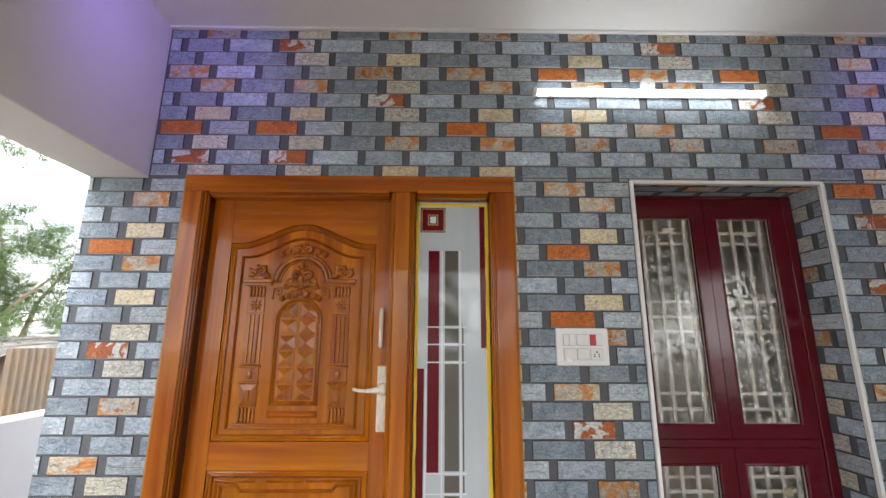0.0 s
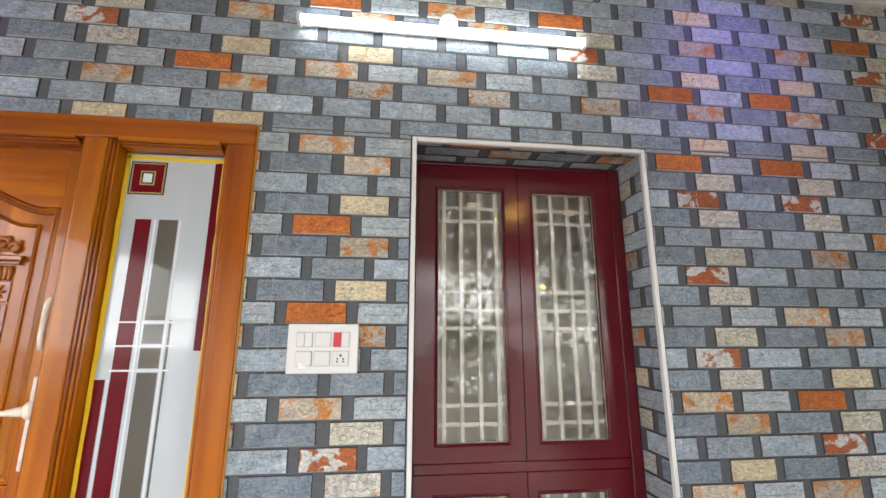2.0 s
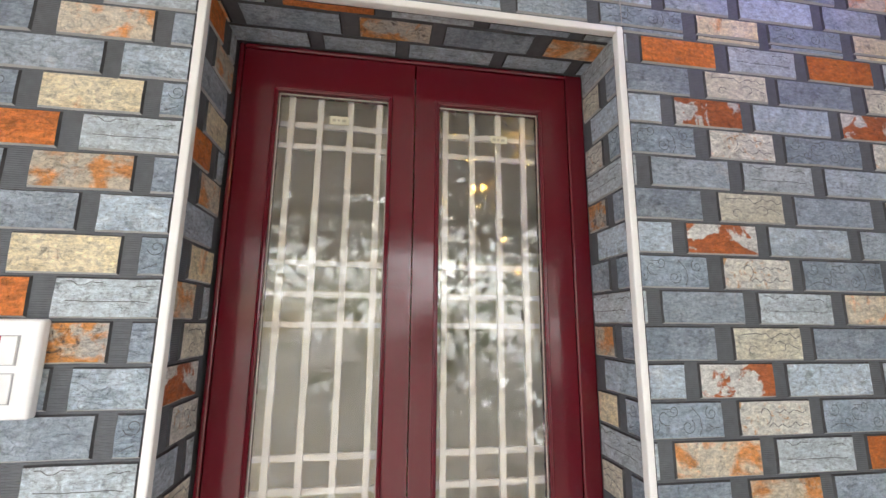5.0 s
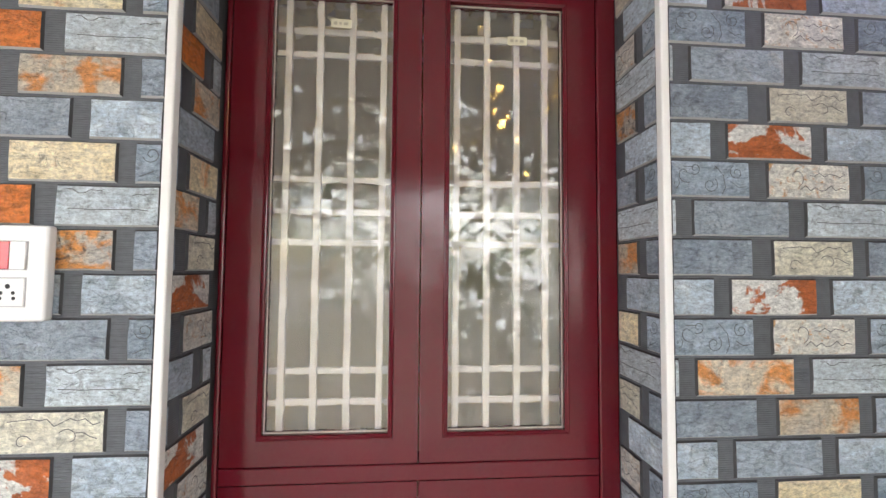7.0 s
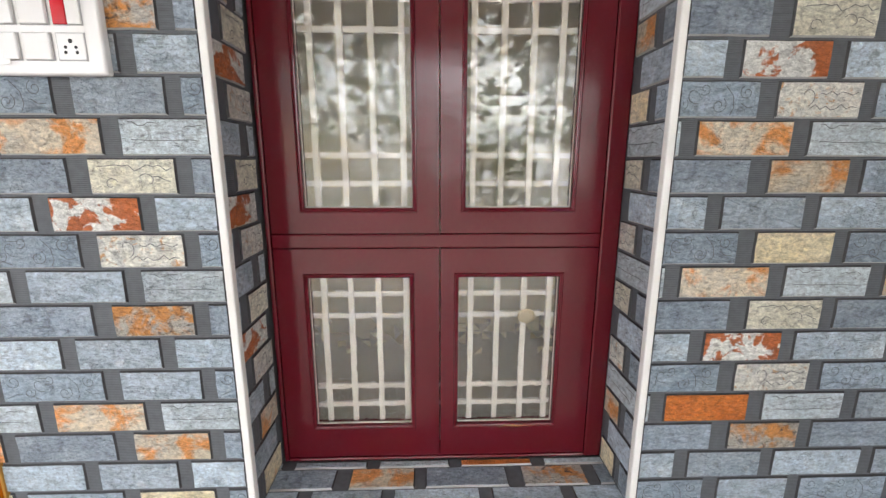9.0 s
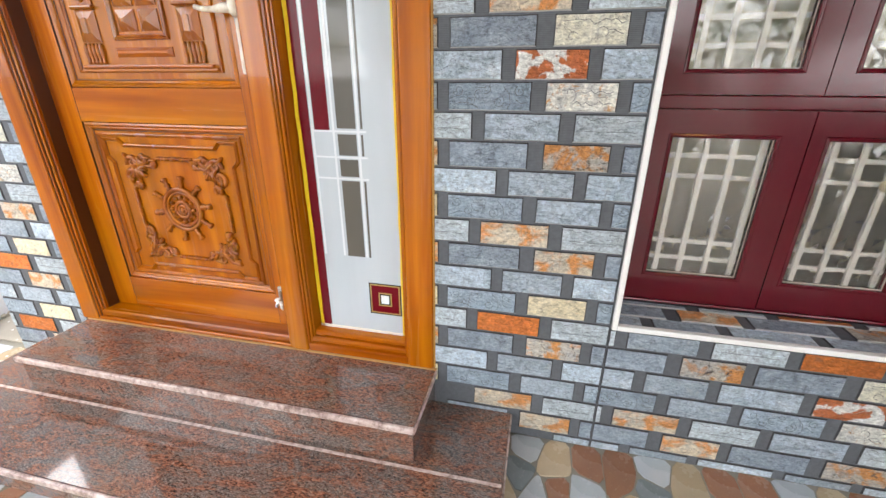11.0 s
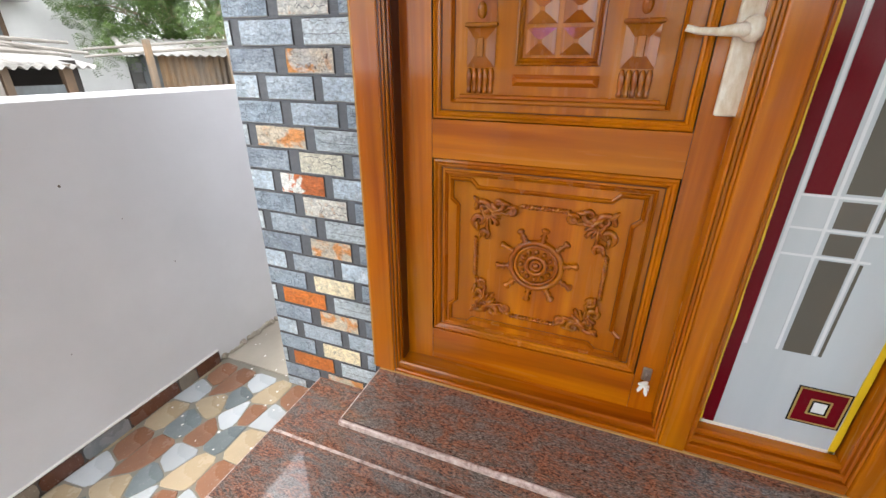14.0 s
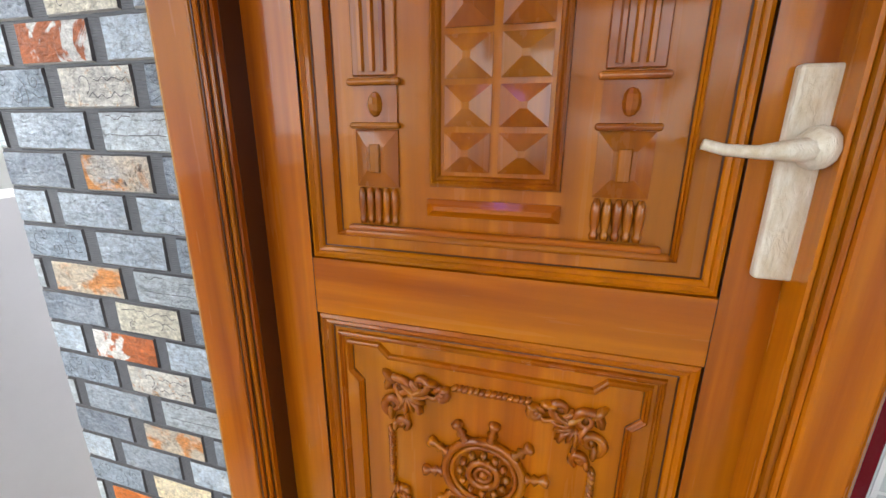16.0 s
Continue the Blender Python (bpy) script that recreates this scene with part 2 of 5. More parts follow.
def box(bm, x0, x1, y0, y1, z0, z1, bevel=0.0, seg=1):
    vs = [bm.verts.new(p) for p in ((x0, y0, z0), (x1, y0, z0), (x1, y1, z0), (x0, y1, z0), (x0, y0, z1), (x1, y0, z1), (x1, y1, z1), (x0, y1, z1))]
    fs = [bm.faces.new([vs[i] for i in q]) for q in ((0, 3, 2, 1), (4, 5, 6, 7), (0, 1, 5, 4), (1, 2, 6, 5), (2, 3, 7, 6), (3, 0, 4, 7))]
    if bevel:
        bmesh.ops.bevel(bm, geom=list({e for f in fs for e in f.edges}), offset=bevel, segments=seg, affect="EDGES", profile=0.5)
    return bm


def boxes(*args):
    bm = bmesh.new()
    for a in args:
        box(bm, *a)
    return bm


def setting(name, bm, material, label, category="structure"):
    ob = part(name, bm, material, None)
    return tagged(ob, label, category, kind="structure")


def prism(bm, outline, y0, y1):
    """A shape drawn in x and z, running from y0 (its front) to y1."""
    a = [bm.verts.new((x, y0, z)) for x, z in outline]
    b = [bm.verts.new((x, y1, z)) for x, z in outline]
    k = len(outline)
    bm.faces.new(a)
    bm.faces.new(b[::-1])
    for i in range(k):
        bm.faces.new((a[i], b[i], b[(i + 1) % k], a[(i + 1) % k]))
    return bm


# ---- plan ----
WY = 1.88                      # face of the house wall
FACE = WY + 0.004              # its joints
WIN = (0.9395, 1.8735, 0.503, 2.385)   # window opening
DOOR = (-1.217, 0.360, 0.25, 2.405)  # door frame, outside
CEIL_Z, BEAM_Z = 3.23, 2.392
COL_X, BEAM_X, RIGHT_X, LEFT_X = -1.69, -1.405, 3.36, -2.10
BACK_Y = -2.6

# ---- large structure ----
bm = bmesh.new()
x0, x1, z0, z1 = WIN
for b in ((COL_X, DOOR[0], 0, DOOR[3]), (COL_X, x0, DOOR[3], CEIL_Z), (DOOR[1], x0, 0, DOOR[3]), (x0, x1, 0, z0), (x0, x1, z1, CEIL_Z), (x1, RIGHT_X, 0, CEIL_Z), (DOOR[0], DOOR[1], 0, DOOR[2] - 0.002)):
    box(bm, b[0], b[1], FACE, WY + 0.23, b[2], b[3])
wall_house = setting("wall_north", bm, JOINT, "porch wall clad in grey and rust stone-look tiles", "wall")
wall_right = setting("wall_east", boxes((RIGHT_X, RIGHT_X + 0.2, -0.3, WY + 0.23, 0, CEIL_Z), (RIGHT_X, RIGHT_X + 0.2, BACK_Y, -0.301, 0, 1.0), (RIGHT_X, RIGHT_X + 0.2, BACK_Y, -0.301, BEAM_Z, CEIL_Z)), JOINT, "porch side wall clad in stone-look tiles", "wall")
setting("wall_room_behind", boxes((COL_X - 0.05, RIGHT_X + 0.2, WY + 1.8, WY + 1.9, 0, CEIL_Z), (RIGHT_X, RIGHT_X + 0.2, WY + 0.23, WY + 1.8, 0, CEIL_Z)), plaster("room_wall_paint", (0.78, 0.71, 0.50)), "plain plastered room wall behind the window", "wall")
setting("wall_west", boxes((COL_X - 0.001, COL_X + 0.15, WY + 0.2305, WY + 1.799, 0, CEIL_Z)), WHITE_WALL, "white painted side wall of the house", "wall")
setting("floor_room", boxes((COL_X, RIGHT_X, WY + 0.23, WY + 1.8, 0, 0.22)), plaster("room_floor", (0.4, 0.38, 0.34)), "plain floor of the room indoors", "floor")
setting("ceiling", boxes((BEAM_X, RIGHT_X + 0.2, BACK_Y, WY + 1.9, CEIL_Z, CEIL_Z + 0.15), (BEAM_X, RIGHT_X, WY - 0.02, WY - 0.001, CEIL_Z - 0.012, CEIL_Z - 0.001)), CEIL, "white painted porch ceiling", "ceiling")
setting("ceiling_beam", boxes((COL_X, BEAM_X, BACK_Y, WY - 0.001, BEAM_Z, CEIL_Z + 0.15, 0.004), (COL_X, BEAM_X - 0.003, WY - 0.001, WY + 0.003, BEAM_Z, CEIL_Z + 0.15)), BEAM, "white painted concrete beam at the porch edge", "beam")
setting("ceiling_beam_front", boxes((COL_X, RIGHT_X + 0.2, BACK_Y - 0.25, BACK_Y - 0.001, BEAM_Z + 0.3, CEIL_Z + 0.15, 0.004)), BEAM, "white painted concrete beam at the porch front", "beam")
setting("pillar", boxes((COL_X, BEAM_X, BACK_Y - 0.001, BACK_Y + 0.25, 0, BEAM_Z)), BEAM, "white painted porch pillar", "pillar")
setting("boundary_wall", boxes((LEFT_X - 0.12, LEFT_X, -6, 3.6, 0, 1.24, 0.012)), WHITE_WALL, "low white-painted compound wall", "wall")
setting("ground", boxes((-60, 60, -60, 60, -0.12, -0.012)), plaster("grey_sandy_ground", (0.21, 0.195, 0.165), 0.3, 1.0), "bare sandy ground around the house", "ground")
setting("side_passage", boxes((LEFT_X, COL_X, WY + 0.03, 5, -0.011, 0.006)), CONCRETE, "unfinished rough cement strip beside the house", "pavement")
floor = setting("floor", boxes((LEFT_X, RIGHT_X, BACK_Y, WY + 0.03, -0.011, 0.0)), plaster("grey_grout", (0.24, 0.225, 0.185), 0.2), "porch floor of square tiles patterned with coloured stones", "floor")

# ---- small mesh makers ----
def tube(bm, pts, radii, sides=6, squash=1.0):
    """A round rod along points, with a radius for each; squash flattens it along y."""
    pts = [Vector(p) for p in pts]
    rings = []
    for i, p in enumerate(pts):
        d = (pts[min(i + 1, len(pts) - 1)] - pts[max(i - 1, 0)]).normalized()
        u = d.cross(Vector((0, 1, 0)))
        u = u.normalized() if u.length > 1e-4 else Vector((1, 0, 0))
        w = d.cross(u).normalized()
        r = radii[i] if isinstance(radii, (list, tuple)) else radii
        ring = []
        for k in range(sides):
            a = 2 * math.pi * k / sides
            o = u * math.cos(a) * r + w * math.sin(a) * r
            o.y *= squash
            ring.append(bm.verts.new(p + o))
        rings.append(ring)
    for a, b in zip(rings, rings[1:]):
        for k in range(sides):
            bm.faces.new((a[k], a[(k + 1) % sides], b[(k + 1) % sides], b[k]))
    bm.faces.new(rings[0][::-1])
    bm.faces.new(rings[-1])
    return bm


def blob(bm, x, y, z, rx, ry, rz, turn=0.0, seg=8):
    m = pose(x, y, z, 0, -turn, 0) @ Matrix.Diagonal((rx, ry, rz, 1))
    bmesh.ops.create_uvsphere(bm, u_segments=seg, v_segments=max(4, seg // 2 + 1), radius=1, matrix=m)
    return bm


def spiral(bm, cx, cz, r, y, turns=1.3, start=0.0, way=1, thick=0.006):
    """A carved scroll that winds inwards round (cx, cz)."""
    pts, rad = [], []
    k = max(10, int(turns * 12))
    for i in range(k + 1):
        f = i / k
        a = radians(start) + way * turns * 2 * math.pi * f
        q = r * (1 - 0.82 * f)
        pts.append((cx + q * math.cos(a), y, cz + q * math.sin(a)))
        rad.append(thick * (0.55 + 0.75 * math.sin(math.pi * min(1, f * 1.1 + 0.1))))
    tube(bm, pts, rad, 6)
    blob(bm, cx, y, cz, thick * 1.3, thick * 1.1, thick * 1.3, 0, 6)


def ring(bm, cx, cz, y, r, minor, seg=36):
    rings = []
    for i in range(seg):
        a = 2 * math.pi * i / seg
        rings.append([bm.verts.new((cx + (r + minor * math.cos(b)) * math.cos(a), y + minor * math.sin(b), cz + (r + minor * math.cos(b)) * math.sin(a))) for b in [2 * math.pi * k / 6 for k in range(6)]])
    for i in range(seg):
        a, b = rings[i], rings[(i + 1) % seg]
        for k in range(6):
            bm.faces.new((a[k], a[(k + 1) % 6], b[(k + 1) % 6], b[k]))


def ribbon(bm, outline, width, y0, rise, closed=True):
    """A raised moulding, rounded in section, that follows an outline in x and z and widens inwards."""
    k = len(outline)
    prof = ((0.0, 0.0), (0.12, 0.75), (0.35, 1.0), (0.55, 0.55), (0.70, 0.80), (0.88, 0.5), (1.0, 0.0))
    loops = []
    for i in range(k):
        p = Vector(outline[i])
        a = Vector(outline[i - 1]) if (closed or i > 0) else None
        b = Vector(outline[(i + 1) % k]) if (closed or i < k - 1) else None
        d1 = (p - a).normalized() if a is not None else (b - p).normalized()
        d2 = (b - p).normalized() if b is not None else d1
        n1, n2 = Vector((-d1.y, d1.x)), Vector((-d2.y, d2.x))
        n = (n1 + n2).normalized()
        n /= max(0.4, n.dot(n1))
        loops.append([bm.verts.new((p.x + n.x * width * u, y0 - rise * v, p.y + n.y * width * u)) for u, v in prof])
    for i in range(k if closed else k - 1):
        a, b = loops[i], loops[(i + 1) % k]
        for j in range(len(prof) - 1):
            bm.faces.new((a[j], a[j + 1], b[j + 1], b[j]))


def arch_outline(x0, x1, z0, zs, zp, steps=18, shoulder=0.16):
    """Counter-clockwise outline with an ogee arch: flat shoulders and a bowed middle."""
    pts = [(x0, z0), (x1, z0), (x1, zs)]
    for i in range(1, steps):
        f = i / steps
        s = min(f, 1 - f) * 2
        s = max(0.0, (s - shoulder) / (1 - shoulder))
        lift = 0.5 - 0.5 * math.cos(math.pi * s)
        pts.append((x1 + (x0 - x1) * f, zs + (zp - zs) * lift ** 0.85))
    return pts + [(x0, zs)]


def fan(bm, outline, y):
    vs = [bm.verts.new((x, y, z)) for x, z in outline]
    bm.faces.new(vs)


# ---- granite steps ----
def step(name, x0, x1, y0, y1, z0, z1, label, sides=("l",)):
    s = thing(name, label, "step", kind="structure")
    part("riser", boxes((x0 + 0.012, x1 - 0.010, y0 + 0.014, y1, z0, z1 - 0.022)), GRANITE, s)
    bm = boxes((x0 + 0.006, x1 - 0.006, y0 + 0.0145, y1, z1 - 0.022, z1))
    part("tread", bm, GRANITE, s)
    bm = boxes((x0, x1, y0, y0 + 0.014, z1 - 0.022, z1 + 0.0004, 0.005, 2), (x0, x0 + 0.0055, y0 + 0.0085, y1, z1 - 0.022, z1 - 0.002, 0.0015), (x1 - 0.0055, x1, y0 + 0.0085, y1, z1 - 0.022, z1 - 0.002, 0.0015))
    part("nosing", bm, GRANITE_EDGE, s, "pale chamfered stone edge")
    return s


S1 = step("step_1", -1.505, 0.651, 1.283, WY - 0.001, 0.0, 0.095, "low polished red-brown granite step on the porch floor")
S2 = step("step_2", -1.200, 0.373, 1.585, WY - 0.001, 0.097, 0.243, "upper polished red-brown granite step below the door")
part("joint", boxes((-1.49, 0.64, 1.572, 1.583, 0.0951, 0.0962)), GRANITE_EDGE, S1, "pale filler line")
part("joint", boxes((-1.198, 0.371, 1.868, 1.8785, 0.2431, 0.2475)), mat("ochre_filler", (0.42, 0.24, 0.08), 0.7), S2, "ochre filler line")

# ---- door frame with sidelight ----
FY = WY - 0.012
frame_1 = thing("door_1", "varnished teak door frame with a frosted sidelight", "door frame", kind="structure")


def member(name, x0, x1, z0, z1, inner, material, label=""):
    """A frame member with two small mouldings that step back along the sides named in inner."""
    bm = bmesh.new()
    box(bm, x0, x1, FY, WY + 0.14, z0, z1, 0.006, 2)
    for side in inner:
        for k, (w, back) in enumerate(((0.007, 0.006), (0.008, 0.015), (0.006, 0.026))):
            a = sum((0.007, 0.008, 0.006)[:k])
            if side == "r":
                box(bm, x1 + a - 0.001, x1 + a + w, FY + back, WY + 0.13, z0, z1, 0.003)
            if side == "l":
                box(bm, x0 - a - w, x0 - a + 0.001, FY + back, WY + 0.13, z0, z1, 0.003)
            if side == "b":
                box(bm, x0, x1, FY + back, WY + 0.13, z0 - a - w, z0 - a + 0.001, 0.003)
            if side == "t":
                box(bm, x0, x1, FY + back, WY + 0.13, z1 + a - 0.001, z1 + a + w, 0.003)
    ob = part(name, bm, material, frame_1, label)
    # dark strips put the shade of the left jamb's steps and reveal into colour
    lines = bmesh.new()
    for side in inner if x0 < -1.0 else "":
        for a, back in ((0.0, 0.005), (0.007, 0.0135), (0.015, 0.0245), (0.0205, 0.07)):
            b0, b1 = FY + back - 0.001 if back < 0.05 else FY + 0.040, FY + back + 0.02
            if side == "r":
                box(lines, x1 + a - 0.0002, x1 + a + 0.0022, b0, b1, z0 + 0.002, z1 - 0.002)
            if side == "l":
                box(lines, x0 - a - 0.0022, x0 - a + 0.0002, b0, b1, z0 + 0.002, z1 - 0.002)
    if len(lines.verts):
        part("groove", lines, STAIN_SHADE, ob)
    else:
        lines.free()
    return ob


dx0, dx1, dz0, dz1 = DOOR
member("jamb", dx0, dx0 + 0.085, dz0 - 0.003, dz1 - 0.0805, "r", WOOD_V)
member("jamb", dx1 - 0.092, dx1, dz0 - 0.003, dz1 - 0.0805, "l", WOOD_V)
member("mullion", -0.208, -0.134, dz0 - 0.003, dz1 - 0.0805, "lr", WOOD_V)
member("head", dx0, dx1, dz1 - 0.080, dz1, "", WOOD_H)
member("head_moulding", dx0 + 0.115, -0.238, dz1 - 0.0805, dz1 - 0.0802, "b", WOOD_H)
member("head_moulding", -0.104, dx1 - 0.122, dz1 - 0.0805, dz1 - 0.0802, "b", WOOD_H)
part("threshold", boxes((dx0 + 0.086, -0.209, FY + 0.004, WY + 0.13, dz0 - 0.003, dz0 + 0.012, 0.003), (dx0 + 0.086, -0.209, FY + 0.016, WY + 0.13, dz0 + 0.010, dz0 + 0.040, 0.006)), wood_mat("dusty_teak_sill", 0, 0.9), frame_1, "dusty worn wooden threshold")
part("bottom_rail", boxes((-0.133, dx1 - 0.093, FY + 0.004, WY + 0.13, dz0 - 0.003, dz0 + 0.03, 0.004), (-0.133, dx1 - 0.093, FY + 0.018, WY + 0.13, dz0 + 0.028, dz0 + 0.052, 0.006), (-0.133, dx1 - 0.093, FY + 0.034, WY + 0.13, dz0 + 0.05, dz0 + 0.072, 0.006)), WOOD_H, frame_1)

OCHRE = mat("ochre_polish_line", (0.40, 0.20, 0.03), 0.6)
for a, b in ((dx0 - 0.007, dx0 - 0.0005), (dx1 + 0.0005, dx1 + 0.006)):
    part("edge_line", boxes((a, b, WY - 0.006, WY + 0.02, dz0 + 0.0, dz1 - 0.002)), OCHRE, frame_1, "ochre line of spilt wood polish")

# sidelight glass with painted pattern
GX0, GX1, GZ0, GZ1, GY = -0.108, 0.242, 0.318, 2.298, 1.943
FROST = mat("frosted_white_glass", (0.50, 0.545, 0.58), 0.10)
n = Nodes(FROST)
v = n.coord("Object", (6, 1, 0.6))
n.color(n.mix(n.noise(v, 2.0, 3), (0.43, 0.48, 0.52), (0.52, 0.57, 0.60)))
n.b.inputs["Coat Weight"].default_value = 1.0
n.b.inputs["Coat Roughness"].default_value = 0.015
pane = part("pane", boxes((GX0, GX1, GY, GY + 0.006, GZ0, GZ1)), FROST, frame_1, "frosted glass sidelight with a painted pattern")
GL_MAROON = mat("maroon_glass_paint", (0.13, 0.004, 0.010), 0.12)
GL_MAROON.node_tree.nodes["Principled BSDF"].inputs["Specular IOR Level"].default_value = 0.2
GL_GREY = mat("brown_grey_clear_glass", (0.10, 0.092, 0.075), 0.05)
GL_WHITE = mat("white_glass_line", (0.66, 0.69, 0.71), 0.2)
GL_GOLD = mat("gold_glass_line", (0.55, 0.38, 0.14), 0.25, 0.4)
GL_BLACK = mat("black_glass_line", (0.01, 0.008, 0.008), 0.2)


def patch(name, x0, x1, z0, z1, material, lift=0.0010):
    return part(name, boxes((x0, x1, GY - lift, GY - 0.0001, z0, z1)), material, pane)


patch("maroon_band", -0.100, -0.062, GZ0 + 0.006, 1.50, GL_MAROON)
patch("maroon_band", -0.047, 0.006, 1.062, 2.05, GL_MAROON)
patch("maroon_band", 0.200, 0.230, 1.592, 2.285, GL_MAROON)
for z0, z1 in ((1.694, 2.05), (1.615, 1.680), (1.535, 1.601), (1.070, 1.521), (0.985, 1.052), (0.916, 0.972), (0.630, 0.902)):
    patch("clear_block", 0.032, 0.096, z0, z1, GL_GREY)
for z0, z1 in ((1.070, 1.694), (0.985, 1.052), (0.630, 0.902)):
    patch("clear_line", 0.112, 0.119, z0, z1, GL_GREY)
for z in (1.687, 1.608, 1.528, 1.061, 0.979, 0.909):
    patch("white_line", -0.055, 0.130, z - 0.003, z + 0.003, GL_WHITE, 0.0014)
for x in (0.019, 0.104):
    patch("white_line", x - 0.0035, x + 0.0035, 0.63, 2.05, GL_WHITE, 0.0012)
patch("white_line", -0.058, -0.050, 0.63, 1.50, GL_WHITE, 0.0012)
for x0, z0 in ((-0.088, 2.142), (0.102, 0.405)):
    for k, (inset, mt) in enumerate(((0, GL_BLACK), (0.004, GL_GOLD), (0.009, GL_MAROON), (0.036, GL_GOLD), (0.041, GL_BLACK), (0.046, GL_WHITE))):
        patch("square_motif", x0 + inset, x0 + 0.122 - inset, z0 + inset, z0 + 0.126 - inset, mt, 0.0010 + 0.0004 * k)


def tape(x0, z0, x1, z1, w, material, name):
    """A strip of masking tape with slightly ragged edges."""
    rnd = random.Random(name + str(x0) + str(z0))
    bm = bmesh.new()
    k = 30
    d = Vector((x1 - x0, z1 - z0))
    s = Vector((-d.y, d.x)).normalized()
    prev = None
    for i in range(k + 1):
        p = Vector((x0, z0)) + d * i / k
        a, b = p - s * (w / 2 + rnd.uniform(-0.002, 0.002)), p + s * (w / 2 + rnd.uniform(-0.0015, 0.0015))
        cur = [bm.verts.new((q.x, GY - h, q.y)) for q, h in ((a, 0.0), (a, 0.0028), (b, 0.0028), (b, 0.0))]
        if prev:
            for j in range(3):
                bm.faces.new((prev[j], prev[j + 1], cur[j + 1], cur[j]))
        prev = cur
    return part(name, bm, material, pane, "yellow masking tape" if material is YELLOW else "white masking tape")


tape(GX0 + 0.007, GZ0, GX0 + 0.007, GZ1, 0.013, YELLOW, "tape")
tape(GX1 - 0.008, GZ0, GX1 - 0.008, GZ1 - 0.02, 0.016, YELLOW, "tape")
tape(GX0, GZ1 - 0.014, GX1, GZ1 - 0.018, 0.014, YELLOW, "tape")
tape(GX0, GZ0 + 0.008, GX1, GZ0 + 0.006, 0.014, mat("white_masking_tape", (0.75, 0.70, 0.60), 0.6), "tape")

# ---- carved front door ----
DY = 1.957                      # face of stiles and rails
PY = DY + 0.013                 # bottom of the panels
LX0, LX1, LZ0, LZ1 = -1.133, -0.207, 0.290, 2.330
door = thing("front_door", "closed varnished teak front door with carved panels", "door")
PX0, PX1 = -1.008, -0.303
LOW = (0.425, 1.068)
UP = (1.185, 2.087, 2.184)
part("stile", boxes((LX0, PX0, DY, DY + 0.035, LZ0, LZ1, 0.0007)), WOOD_V, door)
part("stile", boxes((PX1, LX1, DY, DY + 0.035, LZ0, LZ1, 0.0007)), WOOD_V, door)
part("rail", boxes((PX0 + 0.0005, PX1 - 0.0005, DY + 0.0003, DY + 0.035, LZ0, LOW[0], 0.0007)), WOOD_H, door)
part("rail", boxes((PX0 + 0.0005, PX1 - 0.0005, DY + 0.0003, DY + 0.035, LOW[1], UP[0], 0.0007)), WOOD_H, door)
top = arch_outline(PX0 + 0.0005, PX1 - 0.0005, UP[0], UP[1], UP[2])[2:]
bm = bmesh.new()
prism(bm, [(PX1 - 0.0005, LZ1), (PX0 + 0.0005, LZ1)] + top[::-1], DY + 0.0005, DY + 0.035)
bmesh.ops.recalc_face_normals(bm, faces=bm.faces)
part("rail", bm, WOOD_H, door)
# dark strips: stile joints, and shade at the leaf edge put into colour
part("groove", boxes((LX0 - 0.001, LX0 + 0.004, DY - 0.0006, DY + 0.02, LZ0, LZ1), (PX0 - 0.0004, PX0 + 0.0004, DY - 0.0002, DY + 0.01, LZ0, LZ1 - 0.02), (PX1 - 0.0004, PX1 + 0.0004, DY - 0.0002, DY + 0.01, LZ0, LZ1 - 0.02)), STAIN_SHADE, door)
CX = (PX0 + PX1) / 2            # middle of the door panels


def inset(outline, d):
    """An outline moved inwards by d."""
    res = []
    k = len(outline)
    for i in range(k):
        a, p, b = Vector(outline[i - 1]), Vector(outline[i]), Vector(outline[(i + 1) % k])
        d1, d2 = (p - a).normalized(), (b - p).normalized()
        n1, n2 = Vector((-d1.y, d1.x)), Vector((-d2.y, d2.x))
        n = (n1 + n2).normalized()
        n /= max(0.4, n.dot(n1))
        res.append((p.x + n.x * d, p.y + n.y * d))
    return res


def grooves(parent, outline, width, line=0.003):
    """Dark strips along both sides of a moulding: crease stain and shade as colour."""
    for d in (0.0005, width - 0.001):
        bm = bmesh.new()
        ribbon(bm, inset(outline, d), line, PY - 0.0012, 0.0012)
        part("groove", bm, STAIN_SHADE, parent)


